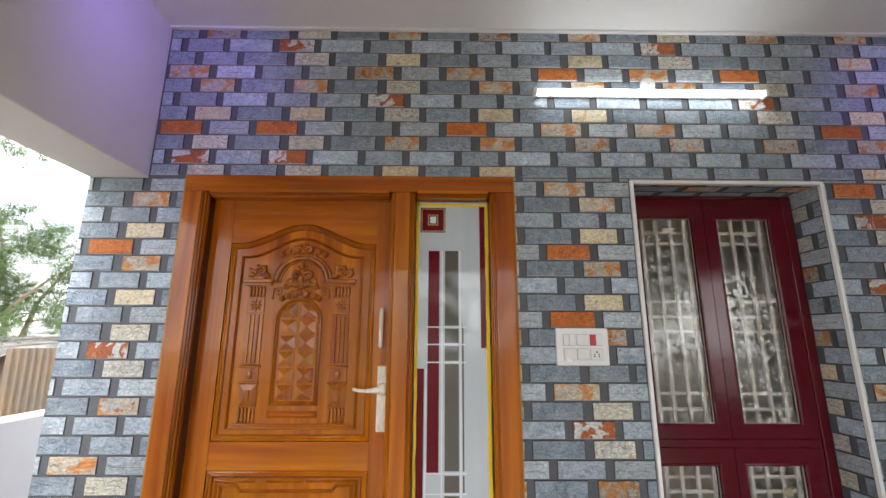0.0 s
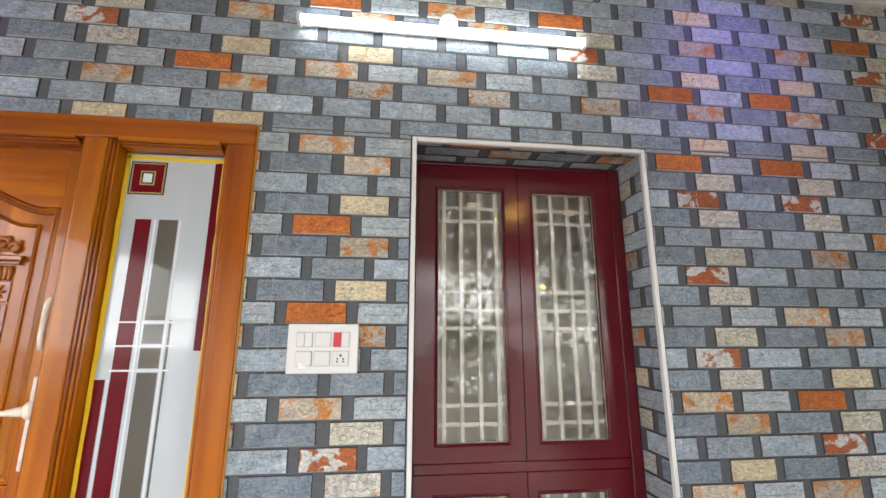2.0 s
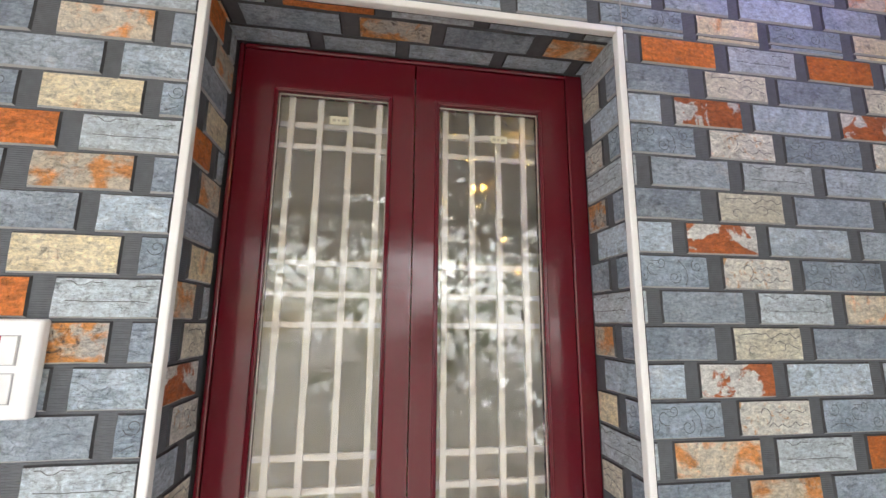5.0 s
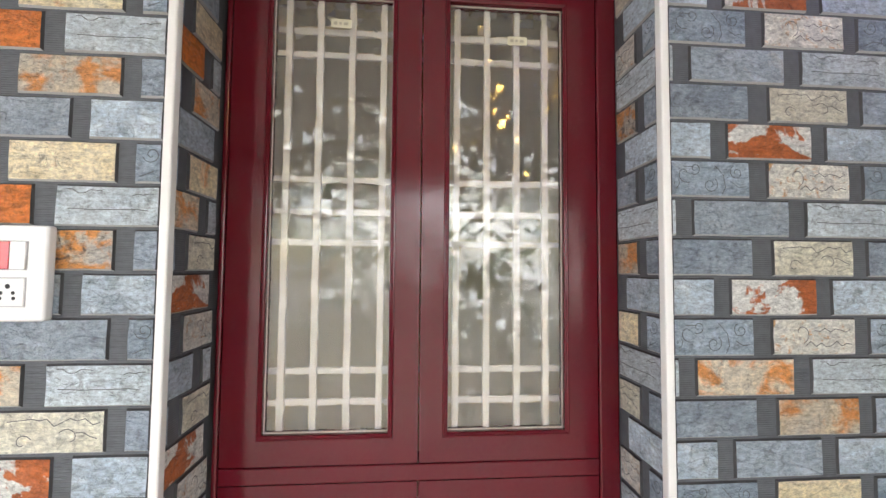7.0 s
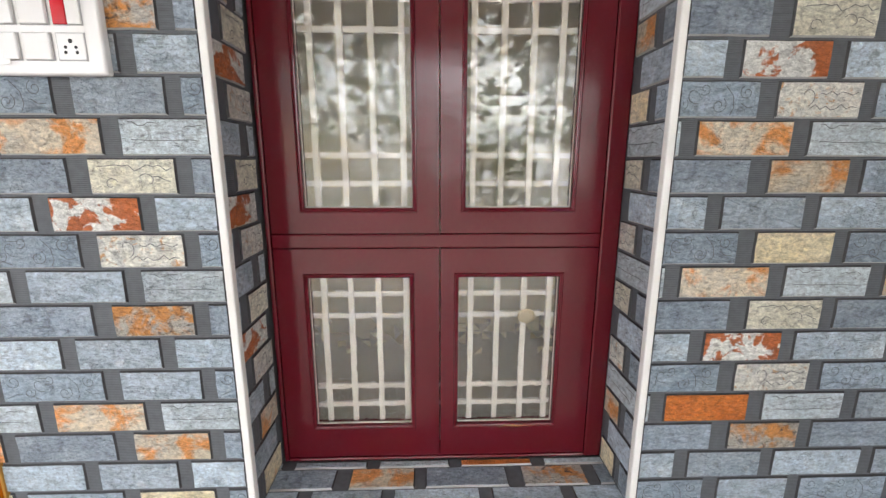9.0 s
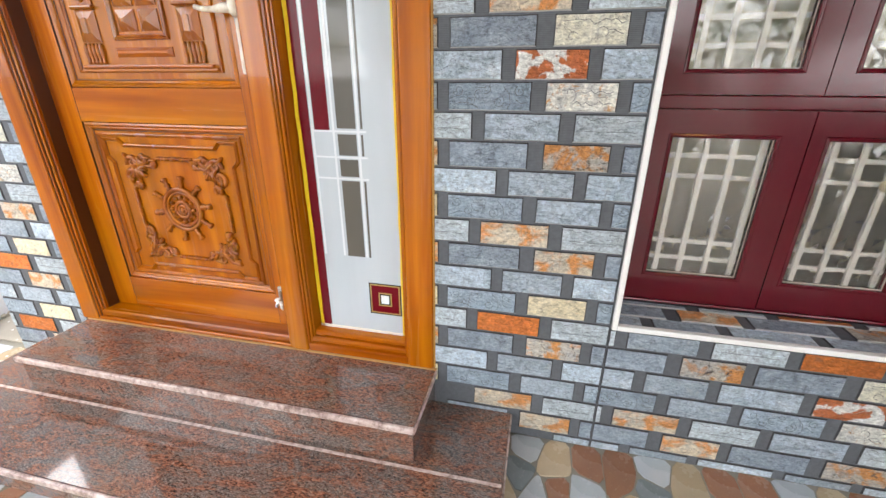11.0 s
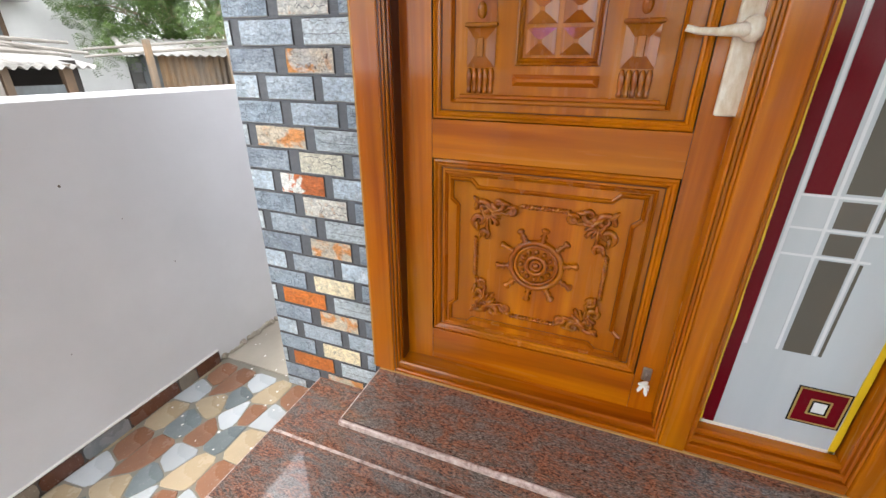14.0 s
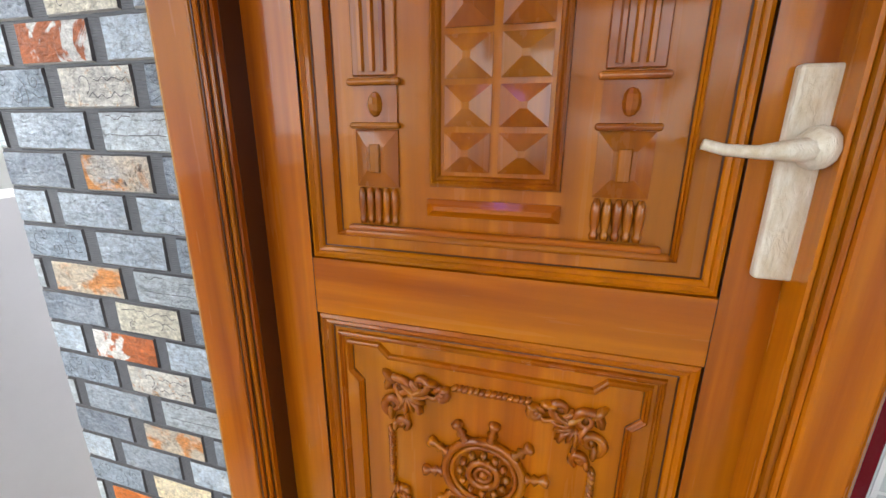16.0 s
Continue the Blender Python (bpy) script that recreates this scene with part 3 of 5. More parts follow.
def lower_panel():
    bm = boxes((PX0 - 0.004, PX1 + 0.004, PY, PY + 0.018, LOW[0] - 0.004, LOW[1] + 0.004))
    p = part("lower_panel", bm, WOOD_V, door)
    bm = bmesh.new()
    ribbon(bm, [(PX0, LOW[0]), (PX1, LOW[0]), (PX1, LOW[1]), (PX0, LOW[1])], 0.030, PY, 0.013)
    part("moulding", bm, WOOD_M, p)
    grooves(p, [(PX0, LOW[0]), (PX1, LOW[0]), (PX1, LOW[1]), (PX0, LOW[1])], 0.030)
    x0, x1, z0, z1, e, f = PX0 + 0.058, PX1 - 0.064, LOW[0] + 0.045, LOW[1] - 0.055, 0.075, 0.022
    out = [(x0, z0), (x1, z0), (x1, z0 + e), (x1 - f, z0 + e + f), (x1 - f, z1 - e - f), (x1, z1 - e), (x1, z1), (x1 - e, z1), (x1 - e - f, z1 - f), (x0 + e + f, z1 - f), (x0 + e, z1), (x0, z1), (x0, z1 - e), (x0 + f, z1 - e - f), (x0 + f, z0 + e + f), (x0, z0 + e)]
    out = out[:1] + [(x0 + e, z0), (x0 + e + f, z0 + f), (x1 - e - f, z0 + f), (x1 - e, z0)] + out[1:]
    bm = bmesh.new()
    ribbon(bm, out, 0.014, PY, 0.010)
    part("moulding", bm, WOOD_M, p)
    grooves(p, out, 0.014, 0.0014)
    g = 0.039
    bm = bmesh.new()
    ribbon(bm, [(PX0 + g, LOW[0] + g - 0.008), (PX1 - g - 0.006, LOW[0] + g - 0.008), (PX1 - g - 0.006, LOW[1] - g), (PX0 + g, LOW[1] - g)], 0.013, PY, 0.008)
    part("moulding", bm, WOOD_M, p)
    y = PY - 0.006
    cx, cz = CX + 0.002, 0.748
    bm = bmesh.new()
    for r, t in ((0.080, 0.0095), (0.066, 0.0055), (0.030, 0.008), (0.016, 0.006)):
        ring(bm, cx, cz, y, r, t)
    blob(bm, cx, y, cz, 0.011, 0.009, 0.011)
    for i in range(12):
        a = 2 * math.pi * i / 12
        blob(bm, cx + 0.048 * math.cos(a), y, cz + 0.048 * math.sin(a), 0.0088, 0.011, 0.0088, 0, 6)
        blob(bm, cx + 0.036 * math.cos(a + 0.26), y, cz + 0.036 * math.sin(a + 0.26), 0.004, 0.005, 0.004, 0, 6)
    part("ship_wheel", bm, WOOD_C, p, "carved wheel relief", True)
    for i in range(10):
        a = 2 * math.pi * (i + 0.25) / 10
        bm = bmesh.new()
        tube(bm, [(cx + q * math.cos(a), y, cz + q * math.sin(a)) for q in (0.084, 0.090, 0.096, 0.103, 0.112, 0.122, 0.129, 0.133)], [0.008, 0.0125, 0.0050, 0.0125, 0.0055, 0.0125, 0.0125, 0.004], 8)
        part("spoke", bm, WOOD_C, p, "", True)
    ox0, ox1, oz0, oz1 = -0.862, -0.440, 0.535, 0.953
    for sx, xx in ((1, ox0), (-1, ox1)):
        for sz, zz in ((1, oz0), (-1, oz1)):
            bm = bmesh.new()
            q = lambda dx, dz: (xx + sx * dx, zz + sz * dz)
            for dx, dz, r, st, way, tn in ((0.030, 0.030, 0.024, 200, 1, 1.5), (0.030, 0.030, 0.031, 200, 1, 0.6), (0.075, 0.016, 0.022, 180, -1, 1.4), (0.016, 0.075, 0.022, 270, 1, 1.4), (0.075, 0.016, 0.029, 200, -1, 0.55), (0.016, 0.075, 0.029, 250, 1, 0.55), (0.118, 0.034, 0.016, 160, 1, 1.3), (0.034, 0.118, 0.016, 290, -1, 1.3)):
                px, pz = q(dx, dz)
                spiral(bm, px, pz, r, y, tn, st if sx > 0 else 180 - st, way * sx * sz, 0.0074)
            for dx, dz, l, an in ((0.052, 0.034, 0.022, 35), (0.034, 0.054, 0.022, 60), (0.062, 0.045, 0.018, 45), (0.095, 0.010, 0.016, 5), (0.010, 0.095, 0.016, 85), (0.008, 0.010, 0.018, 45), (0.125, 0.020, 0.012, -15), (0.020, 0.125, 0.012, 100), (0.070, 0.072, 0.015, 70)):
                px, pz = q(dx, dz)
                blob(bm, px, y, pz, l * 1.2, 0.014, 0.0072, an * sx * sz, 8)
            for j in range(7):
                an = -28 + 146 * j / 6
                l = 0.021 + 0.004 * (j % 2)
                px, pz = q(0.046 + l * math.cos(radians(an)), 0.046 + l * math.sin(radians(an)))
                blob(bm, px, y, pz, l * 1.1, 0.014, 0.0056, an * sx * sz, 7)
            for k in (0.0, 1.0):
                u = [(0.052, 0.012), (0.078, 0.040), (0.104, 0.046), (0.124, 0.022)]
                v = [(b, a) if k else (a, b) for a, b in u]
                tube(bm, [(q(a, b)[0], y, q(a, b)[1]) for a, b in v], [0.004, 0.0065, 0.0065, 0.004], 6)
            part("corner_scroll", bm, WOOD_C, p, "carved leafy corner scroll", True)

    def rope(a, b):
        bm = bmesh.new()
        a, b = Vector(a), Vector(b)
        k = int((b - a).length / 0.0105)
        ang = math.degrees(math.atan2(b.y - a.y, b.x - a.x))
        for i in range(k + 1):
            c = a + (b - a) * i / k
            blob(bm, c.x, y + 0.002, c.y, 0.0115, 0.011, 0.0056, ang + 38, 6)
        part("rope", bm, WOOD_C, p, "carved twisted rope", True)

    rope((ox0 + 0.145, oz1 - 0.012), (ox1 - 0.135, oz1 - 0.012))
    rope((ox0 + 0.145, oz0 + 0.010), (ox1 - 0.135, oz0 + 0.010))
    rope((ox0 + 0.008, oz0 + 0.14), (ox0 + 0.008, oz1 - 0.14))
    rope((ox1 - 0.008, oz0 + 0.14), (ox1 - 0.008, oz1 - 0.14))


lower_panel()


def pyramid(bm, x0, x1, z0, z1, y, h, flat=0.16, flatz=None):
    cx, cz = (x0 + x1) / 2, (z0 + z1) / 2
    fx, fz = (x1 - x0) * flat / 2, (z1 - z0) * (flat if flatz is None else flatz) / 2
    s = 0.004
    base = [bm.verts.new(p) for p in ((x0, y, z0), (x1, y, z0), (x1, y, z1), (x0, y, z1))]
    mid = [bm.verts.new(p) for p in ((x0, y - s, z0), (x1, y - s, z0), (x1, y - s, z1), (x0, y - s, z1))]
    topv = [bm.verts.new(p) for p in ((cx - fx, y - h, cz - fz), (cx + fx, y - h, cz - fz), (cx + fx, y - h, cz + fz), (cx - fx, y - h, cz + fz))]
    for a, b in ((base, mid), (mid, topv)):
        for i in range(4):
            bm.faces.new((a[i], a[(i + 1) % 4], b[(i + 1) % 4], b[i]))
    bm.faces.new(topv)


def upper_panel():
    z0, zs, zp = UP
    bm = bmesh.new()
    out = arch_outline(PX0 - 0.004, PX1 + 0.004, z0 - 0.004, zs + 0.004, zp + 0.004)
    prism(bm, out, PY, PY + 0.018)
    bmesh.ops.recalc_face_normals(bm, faces=bm.faces)
    p = part("upper_panel", bm, WOOD_V, door)
    bm = bmesh.new()
    ribbon(bm, arch_outline(PX0, PX1, z0, zs, zp), 0.026, PY, 0.013)
    part("moulding", bm, WOOD_M, p)
    grooves(p, arch_outline(PX0, PX1, z0, zs, zp), 0.026)
    bm = bmesh.new()
    ribbon(bm, arch_outline(PX0 + 0.054, PX1 - 0.062, z0 + 0.048, zs - 0.060, zp - 0.066), 0.012, PY, 0.009)
    part("moulding", bm, WOOD_M, p)
    grooves(p, arch_outline(PX0 + 0.054, PX1 - 0.062, z0 + 0.048, zs - 0.060, zp - 0.066), 0.012, 0.0022)
    y = PY
    # plinth ledge
    bm = boxes((-0.935, -0.378, y - 0.012, y, 1.236, 1.248, 0.004, 2), (-0.922, -0.392, y - 0.017, y, 1.248, 1.259, 0.004, 2))
    part("ledge", bm, WOOD_H, p)
    # plaque
    bm = bmesh.new()
    pyramid(bm, -0.772, -0.545, 1.283, 1.313, y, 0.013, 0.88, 0.25)
    part("plaque", bm, WOOD_H, p)
    # niche with studs
    nx0, nx1, nz0, spring = -0.768, -0.547, 1.334, 1.716
    cx = (nx0 + nx1) / 2
    r = (nx1 - nx0) / 2
    arc = [(cx + r * math.cos(a), spring + r * 0.98 * math.sin(a)) for a in [math.pi * i / 16 for i in range(17)]]
    bm = bmesh.new()
    ribbon(bm, [(nx0, nz0), (nx1, nz0)] + arc, 0.020, y, 0.011)
    part("niche_frame", bm, WOOD_C, p)
    w, h = 0.0765, 0.064
    for row in range(6):
        for col in (0, 1):
            bm = bmesh.new()
            xa = cx - w - 0.007 if col == 0 else cx + 0.007
            za = 1.361 + row * 0.0735
            if row < 5:
                pyramid(bm, xa, xa + w, za, za + h, y, 0.020)
            else:
                # the top pair follows the arch
                ins = (xa, xa + w)
                outl = [(xa, za), (xa + w, za)] + ([(xa + w, za + 0.030), (xa + w * 0.6, za + 0.058), (xa, za + 0.072)] if col else [(xa + w, za + 0.072), (xa + w * 0.4, za + 0.058), (xa, za + 0.030)])
                base = [bm.verts.new((q[0], y, q[1])) for q in outl]
                apex = bm.verts.new((sum(q[0] for q in outl) / 5, y - 0.020, za + 0.030))
                for i in range(5):
                    bm.faces.new((base[i], base[(i + 1) % 5], apex))
            part("stud", bm, WOOD_C, p)
    # columns
    for c in (-0.864, -0.460):
        hw = 0.040
        bm = bmesh.new()
        box(bm, c - hw, c + hw, y - 0.006, y, 1.515, 1.745, 0.002)
        for k in (-0.022, -0.002, 0.018):
            tube(bm, [(c + k, y - 0.007, 1.522), (c + k, y - 0.007, 1.74)], 0.0058, 6)
        part("fluted_shaft", bm, WOOD_C, p)
        bm = boxes((c - 0.049, c + 0.049, y - 0.016, y, 1.500, 1.512, 0.005, 2), (c - 0.047, c + 0.047, y - 0.016, y, 1.430, 1.441, 0.005, 2), (c - hw, c + hw, y - 0.005, y, 1.441, 1.500))
        blob(bm, c, y - 0.004, 1.470, 0.014, 0.012, 0.021, 0, 10)
        part("pedestal", bm, WOOD_C, p)
        bm = bmesh.new()
        pyramid(bm, c - hw, c + hw, 1.330, 1.429, y, 0.013, 0.42)
        box(bm, c - 0.010, c + 0.010, y - 0.017, y - 0.012, 1.355, 1.405, 0.002)
        part("base_block", bm, WOOD_C, p)
        for zlo, zhi, nm in ((1.262, 1.328, "foot_baluster"), (1.826, 1.876, "capital_baluster")):
            bm = bmesh.new()
            for k in range(5):
                x = c - 0.032 + 0.016 * k
                tube(bm, [(x, y - 0.004, zlo + (zhi - zlo) * f) for f in (0, 0.12, 0.2, 0.35, 0.6, 0.85, 1)], [0.006, 0.0075, 0.005, 0.007, 0.0085, 0.0075, 0.004], 6)
            part(nm, bm, WOOD_C, p, "", True)
        bm = boxes((c - hw, c + hw, y - 0.006, y, 1.752, 1.822, 0.002))
        for k in range(8):
            a = 45 * k
            blob(bm, c + 0.016 * math.cos(radians(a)), y - 0.008, 1.787 + 0.016 * math.sin(radians(a)), 0.017, 0.006, 0.006, a, 6)
        blob(bm, c, y - 0.010, 1.787, 0.008, 0.008, 0.008, 0, 6)
        part("flower_block", bm, WOOD_C, p)
        bm = bmesh.new()
        m = 1 if c < CX else -1
        for dx, dz, r0, st, way in ((-0.030, 0.020, 0.018, 0, 1), (0.012, 0.034, 0.024, 180, -1), (0.038, 0.014, 0.014, 90, 1)):
            spiral(bm, c + m * dx, 1.918 + dz, r0, y - 0.006, 1.3, st if m > 0 else 180 - st, way * m, 0.008)
        for dx, dz, l, an in ((-0.010, 0.052, 0.016, 70), (-0.042, 0.040, 0.013, 110), (0.025, 0.056, 0.014, 30), (0, 0.014, 0.02, 0)):
            blob(bm, c + m * dx, y - 0.003, 1.918 + dz, l, 0.008, 0.007, an * m, 6)
        part("column_scroll", bm, WOOD_C, p, "", True)
    # arch over the niche
    for a, b in ((-0.925, -0.795), (-0.530, -0.400)):
        part("cornice", boxes((a, b, y - 0.014, y, 1.880, 1.892, 0.003), (a - 0.008, b + 0.008, y - 0.020, y, 1.892, 1.912, 0.005, 2)), WOOD_C, p)
    bm = bmesh.new()
    for rr, tt in ((0.140, 0.008), (0.124, 0.012), (0.106, 0.006)):
        tube(bm, [(CX + rr * math.cos(a), y - 0.002, 1.897 + rr * 0.98 * math.sin(a)) for a in [math.pi * i / 22 for i in range(23)]], tt, 6)
    part("arch", bm, WOOD_C, p, "", True)

    def crest(cz, half, tall):
        bm = bmesh.new()
        for m in (1, -1):
            for dx, dz, r0, st, way in ((0.22, 0.45, 0.34, 180, -1), (0.58, 0.25, 0.26, 150, -1), (0.86, 0.02, 0.20, 120, -1)):
                spiral(bm, CX + m * dx * half, cz + dz * tall, r0 * tall * 0.9, y - 0.006, 1.3, st if m > 0 else 180 - st, way * m, 0.008)
            for dx, dz, l, an in ((0.10, 0.85, 0.012, 60), (0.40, 0.70, 0.014, 20), (0.72, 0.42, 0.014, -25), (0.45, 0.0, 0.016, -10)):
                blob(bm, CX + m * dx * half, y - 0.003, cz + dz * tall, l, 0.008, 0.0065, an * m, 6)
        blob(bm, CX, y - 0.004, cz + tall * 0.7, 0.008, 0.010, tall * 0.4, 0, 8)
        part("crest_scroll", bm, WOOD_C, p, "carved leaf scroll", True)

    crest(2.032, 0.120, 0.055)
    crest(1.818, 0.100, 0.048)
    bm = bmesh.new()
    for m in (1, -1):
        for dx, dz, r0, st, way in ((0.030, 0.055, 0.022, 180, -1), (0.052, 0.025, 0.020, 150, 1), (0.022, 0.015, 0.015, 90, -1), (0.070, 0.004, 0.010, 120, 1)):
            spiral(bm, CX + m * dx, 1.875 + dz, r0, y - 0.006, 1.3, st if m > 0 else 180 - st, way * m, 0.008)
        blob(bm, CX + m * 0.016, y - 0.003, 1.965, 0.016, 0.008, 0.007, 60 * m, 6)
    blob(bm, CX, y - 0.004, 1.978, 0.009, 0.010, 0.020, 0, 8)
    blob(bm, CX, y - 0.004, 1.900, 0.009, 0.010, 0.030, 0, 8)
    part("bouquet", bm, WOOD_C, p, "carved scroll bouquet", True)
    for m in (1, -1):
        bm = bmesh.new()
        tube(bm, [(CX + m * 0.072, y - 0.003, 1.868), (CX + m * 0.128, y - 0.003, 1.866)], 0.004, 5)
        tube(bm, [(CX + m * 0.132, y - 0.003, 1.866), (CX + m * 0.134, y - 0.003, 1.815)], 0.004, 5)
        spiral(bm, CX + m * 0.108, 1.852, 0.014, y - 0.002, 1.2, 90, m, 0.005)
        part("spandrel", bm, WOOD_C, p, "", True)


upper_panel()

WRAP = mat("cream_masking_tape_wrap", (0.66, 0.60, 0.48), 0.55)
n = Nodes(WRAP)
v = n.coord("Object", (1, 1, 0.4))
n.color(n.mix(n.ramp(n.noise(v, 60, 5, 0.6), [(0.35, 0.0), (0.7, 1.0)]), (0.80, 0.76, 0.66), (0.60, 0.50, 0.34)))
n.bump(n.noise(v, 70, 4, 0.6, 1.0), 0.5, 0.006)
handle = part("lever_handle", boxes((-0.274, -0.220, DY - 0.020, DY, 1.229, 1.512, 0.005, 2)), WRAP, door, "lever handle still wrapped in cream tape")
bm = bmesh.new()
blob(bm, -0.246, DY - 0.040, 1.412, 0.026, 0.026, 0.028, 0, 10)
tube(bm, [(-0.246, DY - 0.022, 1.412), (-0.255, DY - 0.050, 1.410), (-0.28, DY - 0.056, 1.409), (-0.315, DY - 0.056, 1.406), (-0.35, DY - 0.054, 1.408), (-0.376, DY - 0.053, 1.415)], [0.016, 0.016, 0.0135, 0.0085, 0.0075, 0.007], 8)
part("lever", bm, WRAP, handle, "", True)
bm = bmesh.new()
tube(bm, [(-0.262, DY - 0.002, 1.765), (-0.262, DY - 0.026, 1.762), (-0.262, DY - 0.034, 1.74), (-0.262, DY - 0.036, 1.69), (-0.262, DY - 0.034, 1.63), (-0.262, DY - 0.026, 1.602), (-0.262, DY - 0.002, 1.598)], [0.012, 0.011, 0.010, 0.010, 0.010, 0.011, 0.012], 8)
part("pull_handle", bm, WRAP, door, "slim pull handle wrapped in cream tape", True)
STEEL = mat("dull_steel", (0.45, 0.42, 0.38), 0.35, 1.0)
bolt = part("floor_bolt", boxes((-0.284, -0.258, DY - 0.012, DY - 0.0005, 0.420, 0.466, 0.003), (-0.276, -0.266, DY - 0.022, DY - 0.010, 0.398, 0.452, 0.003)), STEEL, door, "small steel door bolt with a tape knot")
bm = bmesh.new()
for a, b, c in ((-0.278, 0.420, 25), (-0.270, 0.405, -35), (-0.284, 0.398, 70), (-0.266, 0.388, 100), (-0.274, 0.412, 0)):
    blob(bm, a, DY - 0.026, b, 0.018, 0.006, 0.006, c, 6)
part("tape_knot", bm, mat("white_tape", (0.75, 0.72, 0.65), 0.6), bolt)

# ---- maroon window ----
win = thing("window_1", "maroon painted wooden window with four textured glass panes", "window", kind="structure")
WX0, WX1, WZ0, WZ1, SY = 0.950, 1.870, 0.509, 2.379, 2.068
RAIL = (1.137, 1.175)


def frame_bar(name, *b):
    return part(name, boxes((*b, 0.004, 2)), MAROON, win)


frame_bar("frame_post", WX0, 0.962, SY - 0.006, SY + 0.07, WZ0, WZ1)
frame_bar("frame_post", 1.822, WX1, SY - 0.006, SY + 0.07, WZ0, WZ1)
frame_bar("frame_rail", 0.9625, 1.8215, SY - 0.006, SY + 0.07, WZ1 - 0.012, WZ1)
frame_bar("frame_rail", 0.9625, 1.8215, SY - 0.006, SY + 0.07, WZ0, WZ0 + 0.010)
frame_bar("frame_rail", 0.9625, 1.8215, SY - 0.003, SY + 0.07, RAIL[0], RAIL[1])


def glass_mat():
    m = mat("textured_patterned_glass", (0.97, 0.945, 0.865), 0.05)
    b = m.node_tree.nodes["Principled BSDF"]
    b.inputs["Transmission Weight"].default_value = 0.97
    b.inputs["IOR"].default_value = 1.5
    b.inputs["Coat Weight"].default_value = 0.5
    b.inputs["Coat Roughness"].default_value = 0.005
    return m


GLASS = glass_mat()


def facet_pane(parent, x0, x1, z0, z1, seed):
    """A pane whose outer face is pressed into three-cornered facets, each tilted its own way."""
    rnd = random.Random(seed)
    verts, faces = [], []
    k, l = round((x1 - x0) / 0.023), round((z1 - z0) / 0.023)
    y = SY + 0.018
    sx, sz = (x1 - x0) / k, (z1 - z0) / l
    for i in range(k):
        for j in range(l):
            q = [(x0 + sx * (i + a), z0 + sz * (j + b)) for a, b in ((0, 0), (1, 0), (1, 1), (0, 1))]
            halves = ((0, 1, 2), (0, 2, 3)) if (i + j) % 2 else ((0, 1, 3), (1, 2, 3))
            for tri in halves:
                a, t = rnd.choice((0, 1, 2, 3)) * math.pi / 2 + 0.4, rnd.choice((0.0, 0.02, 0.09, 0.15))
                cx, cz = sum(q[m][0] for m in tri) / 3, sum(q[m][1] for m in tri) / 3
                c = len(verts)
                verts += [(q[m][0], y - 0.0024 + ((q[m][0] - cx) * math.cos(a) + (q[m][1] - cz) * math.sin(a)) * t, q[m][1]) for m in tri]
                faces.append((c, c + 1, c + 2))
    c = len(verts)
    verts += [(x0, y + 0.004, z0), (x1, y + 0.004, z0), (x1, y + 0.004, z1), (x0, y + 0.004, z1)]
    faces.append((c + 3, c + 2, c + 1, c))
    bm = bmesh.new()
    vs = [bm.verts.new(p) for p in verts]
    for f in faces:
        bm.faces.new([vs[m] for m in f])
    p = part("pane", bm, GLASS, parent, "textured patterned glass pane")
    p.visible_shadow = False
    return p


def shutter(x0, x1, z0, z1, px0, px1, pz0, pz1, seed):
    s = part("shutter", bmesh.new(), MAROON, win)
    y0, y1 = SY, SY + 0.035
    bars = ((x0, px0, z0, z1), (px1, x1, z0, z1), (px0, px1, z0, pz0), (px0, px1, pz1, z1))
    for i, (a, b, c, d) in enumerate(bars):
        part("stile" if i < 2 else "rail", boxes((a, b, y0, y1, c, d)), MAROON, s)
    bm = bmesh.new()
    ribbon(bm, [(px0 - 0.012, pz0 - 0.012), (px1 + 0.012, pz0 - 0.012), (px1 + 0.012, pz1 + 0.012), (px0 - 0.012, pz1 + 0.012)], 0.012, y0, 0.004)
    part("glazing_bead", bm, MAROON, s)
    part("putty", boxes((px0, px1, y0 + 0.012, y0 + 0.017, pz0, pz0 + 0.003), (px0, px0 + 0.002, y0 + 0.012, y0 + 0.017, pz0, pz1), (px1 - 0.002, px1, y0 + 0.012, y0 + 0.017, pz0, pz1), (px0, px1, y0 + 0.012, y0 + 0.017, pz1 - 0.002, pz1)), mat("pale_putty", (0.55, 0.48, 0.42), 0.6), s)
    facet_pane(s, px0, px1, pz0, pz1, seed)
    return s


mid = 1.398
shutter(0.9635, mid - 0.0015, RAIL[1] + 0.0015, WZ1 - 0.0135, 1.052, 1.328, 1.243, 2.258, 1)
shutter(mid + 0.0015, 1.8205, RAIL[1] + 0.0015, WZ1 - 0.0135, 1.464, 1.739, 1.243, 2.256, 2)
shutter(0.9635, mid - 0.0015, WZ0 + 0.0115, RAIL[0] - 0.0015, 1.048, 1.317, 0.619, 1.057, 3)
shutter(mid + 0.0015, 1.8205, WZ0 + 0.0115, RAIL[0] - 0.0015, 1.448, 1.720, 0.619, 1.057, 4)
STICK = mat("cream_paper_sticker", (0.68, 0.64, 0.48), 0.6)
INK = mat("faded_ink", (0.45, 0.42, 0.32), 0.7)
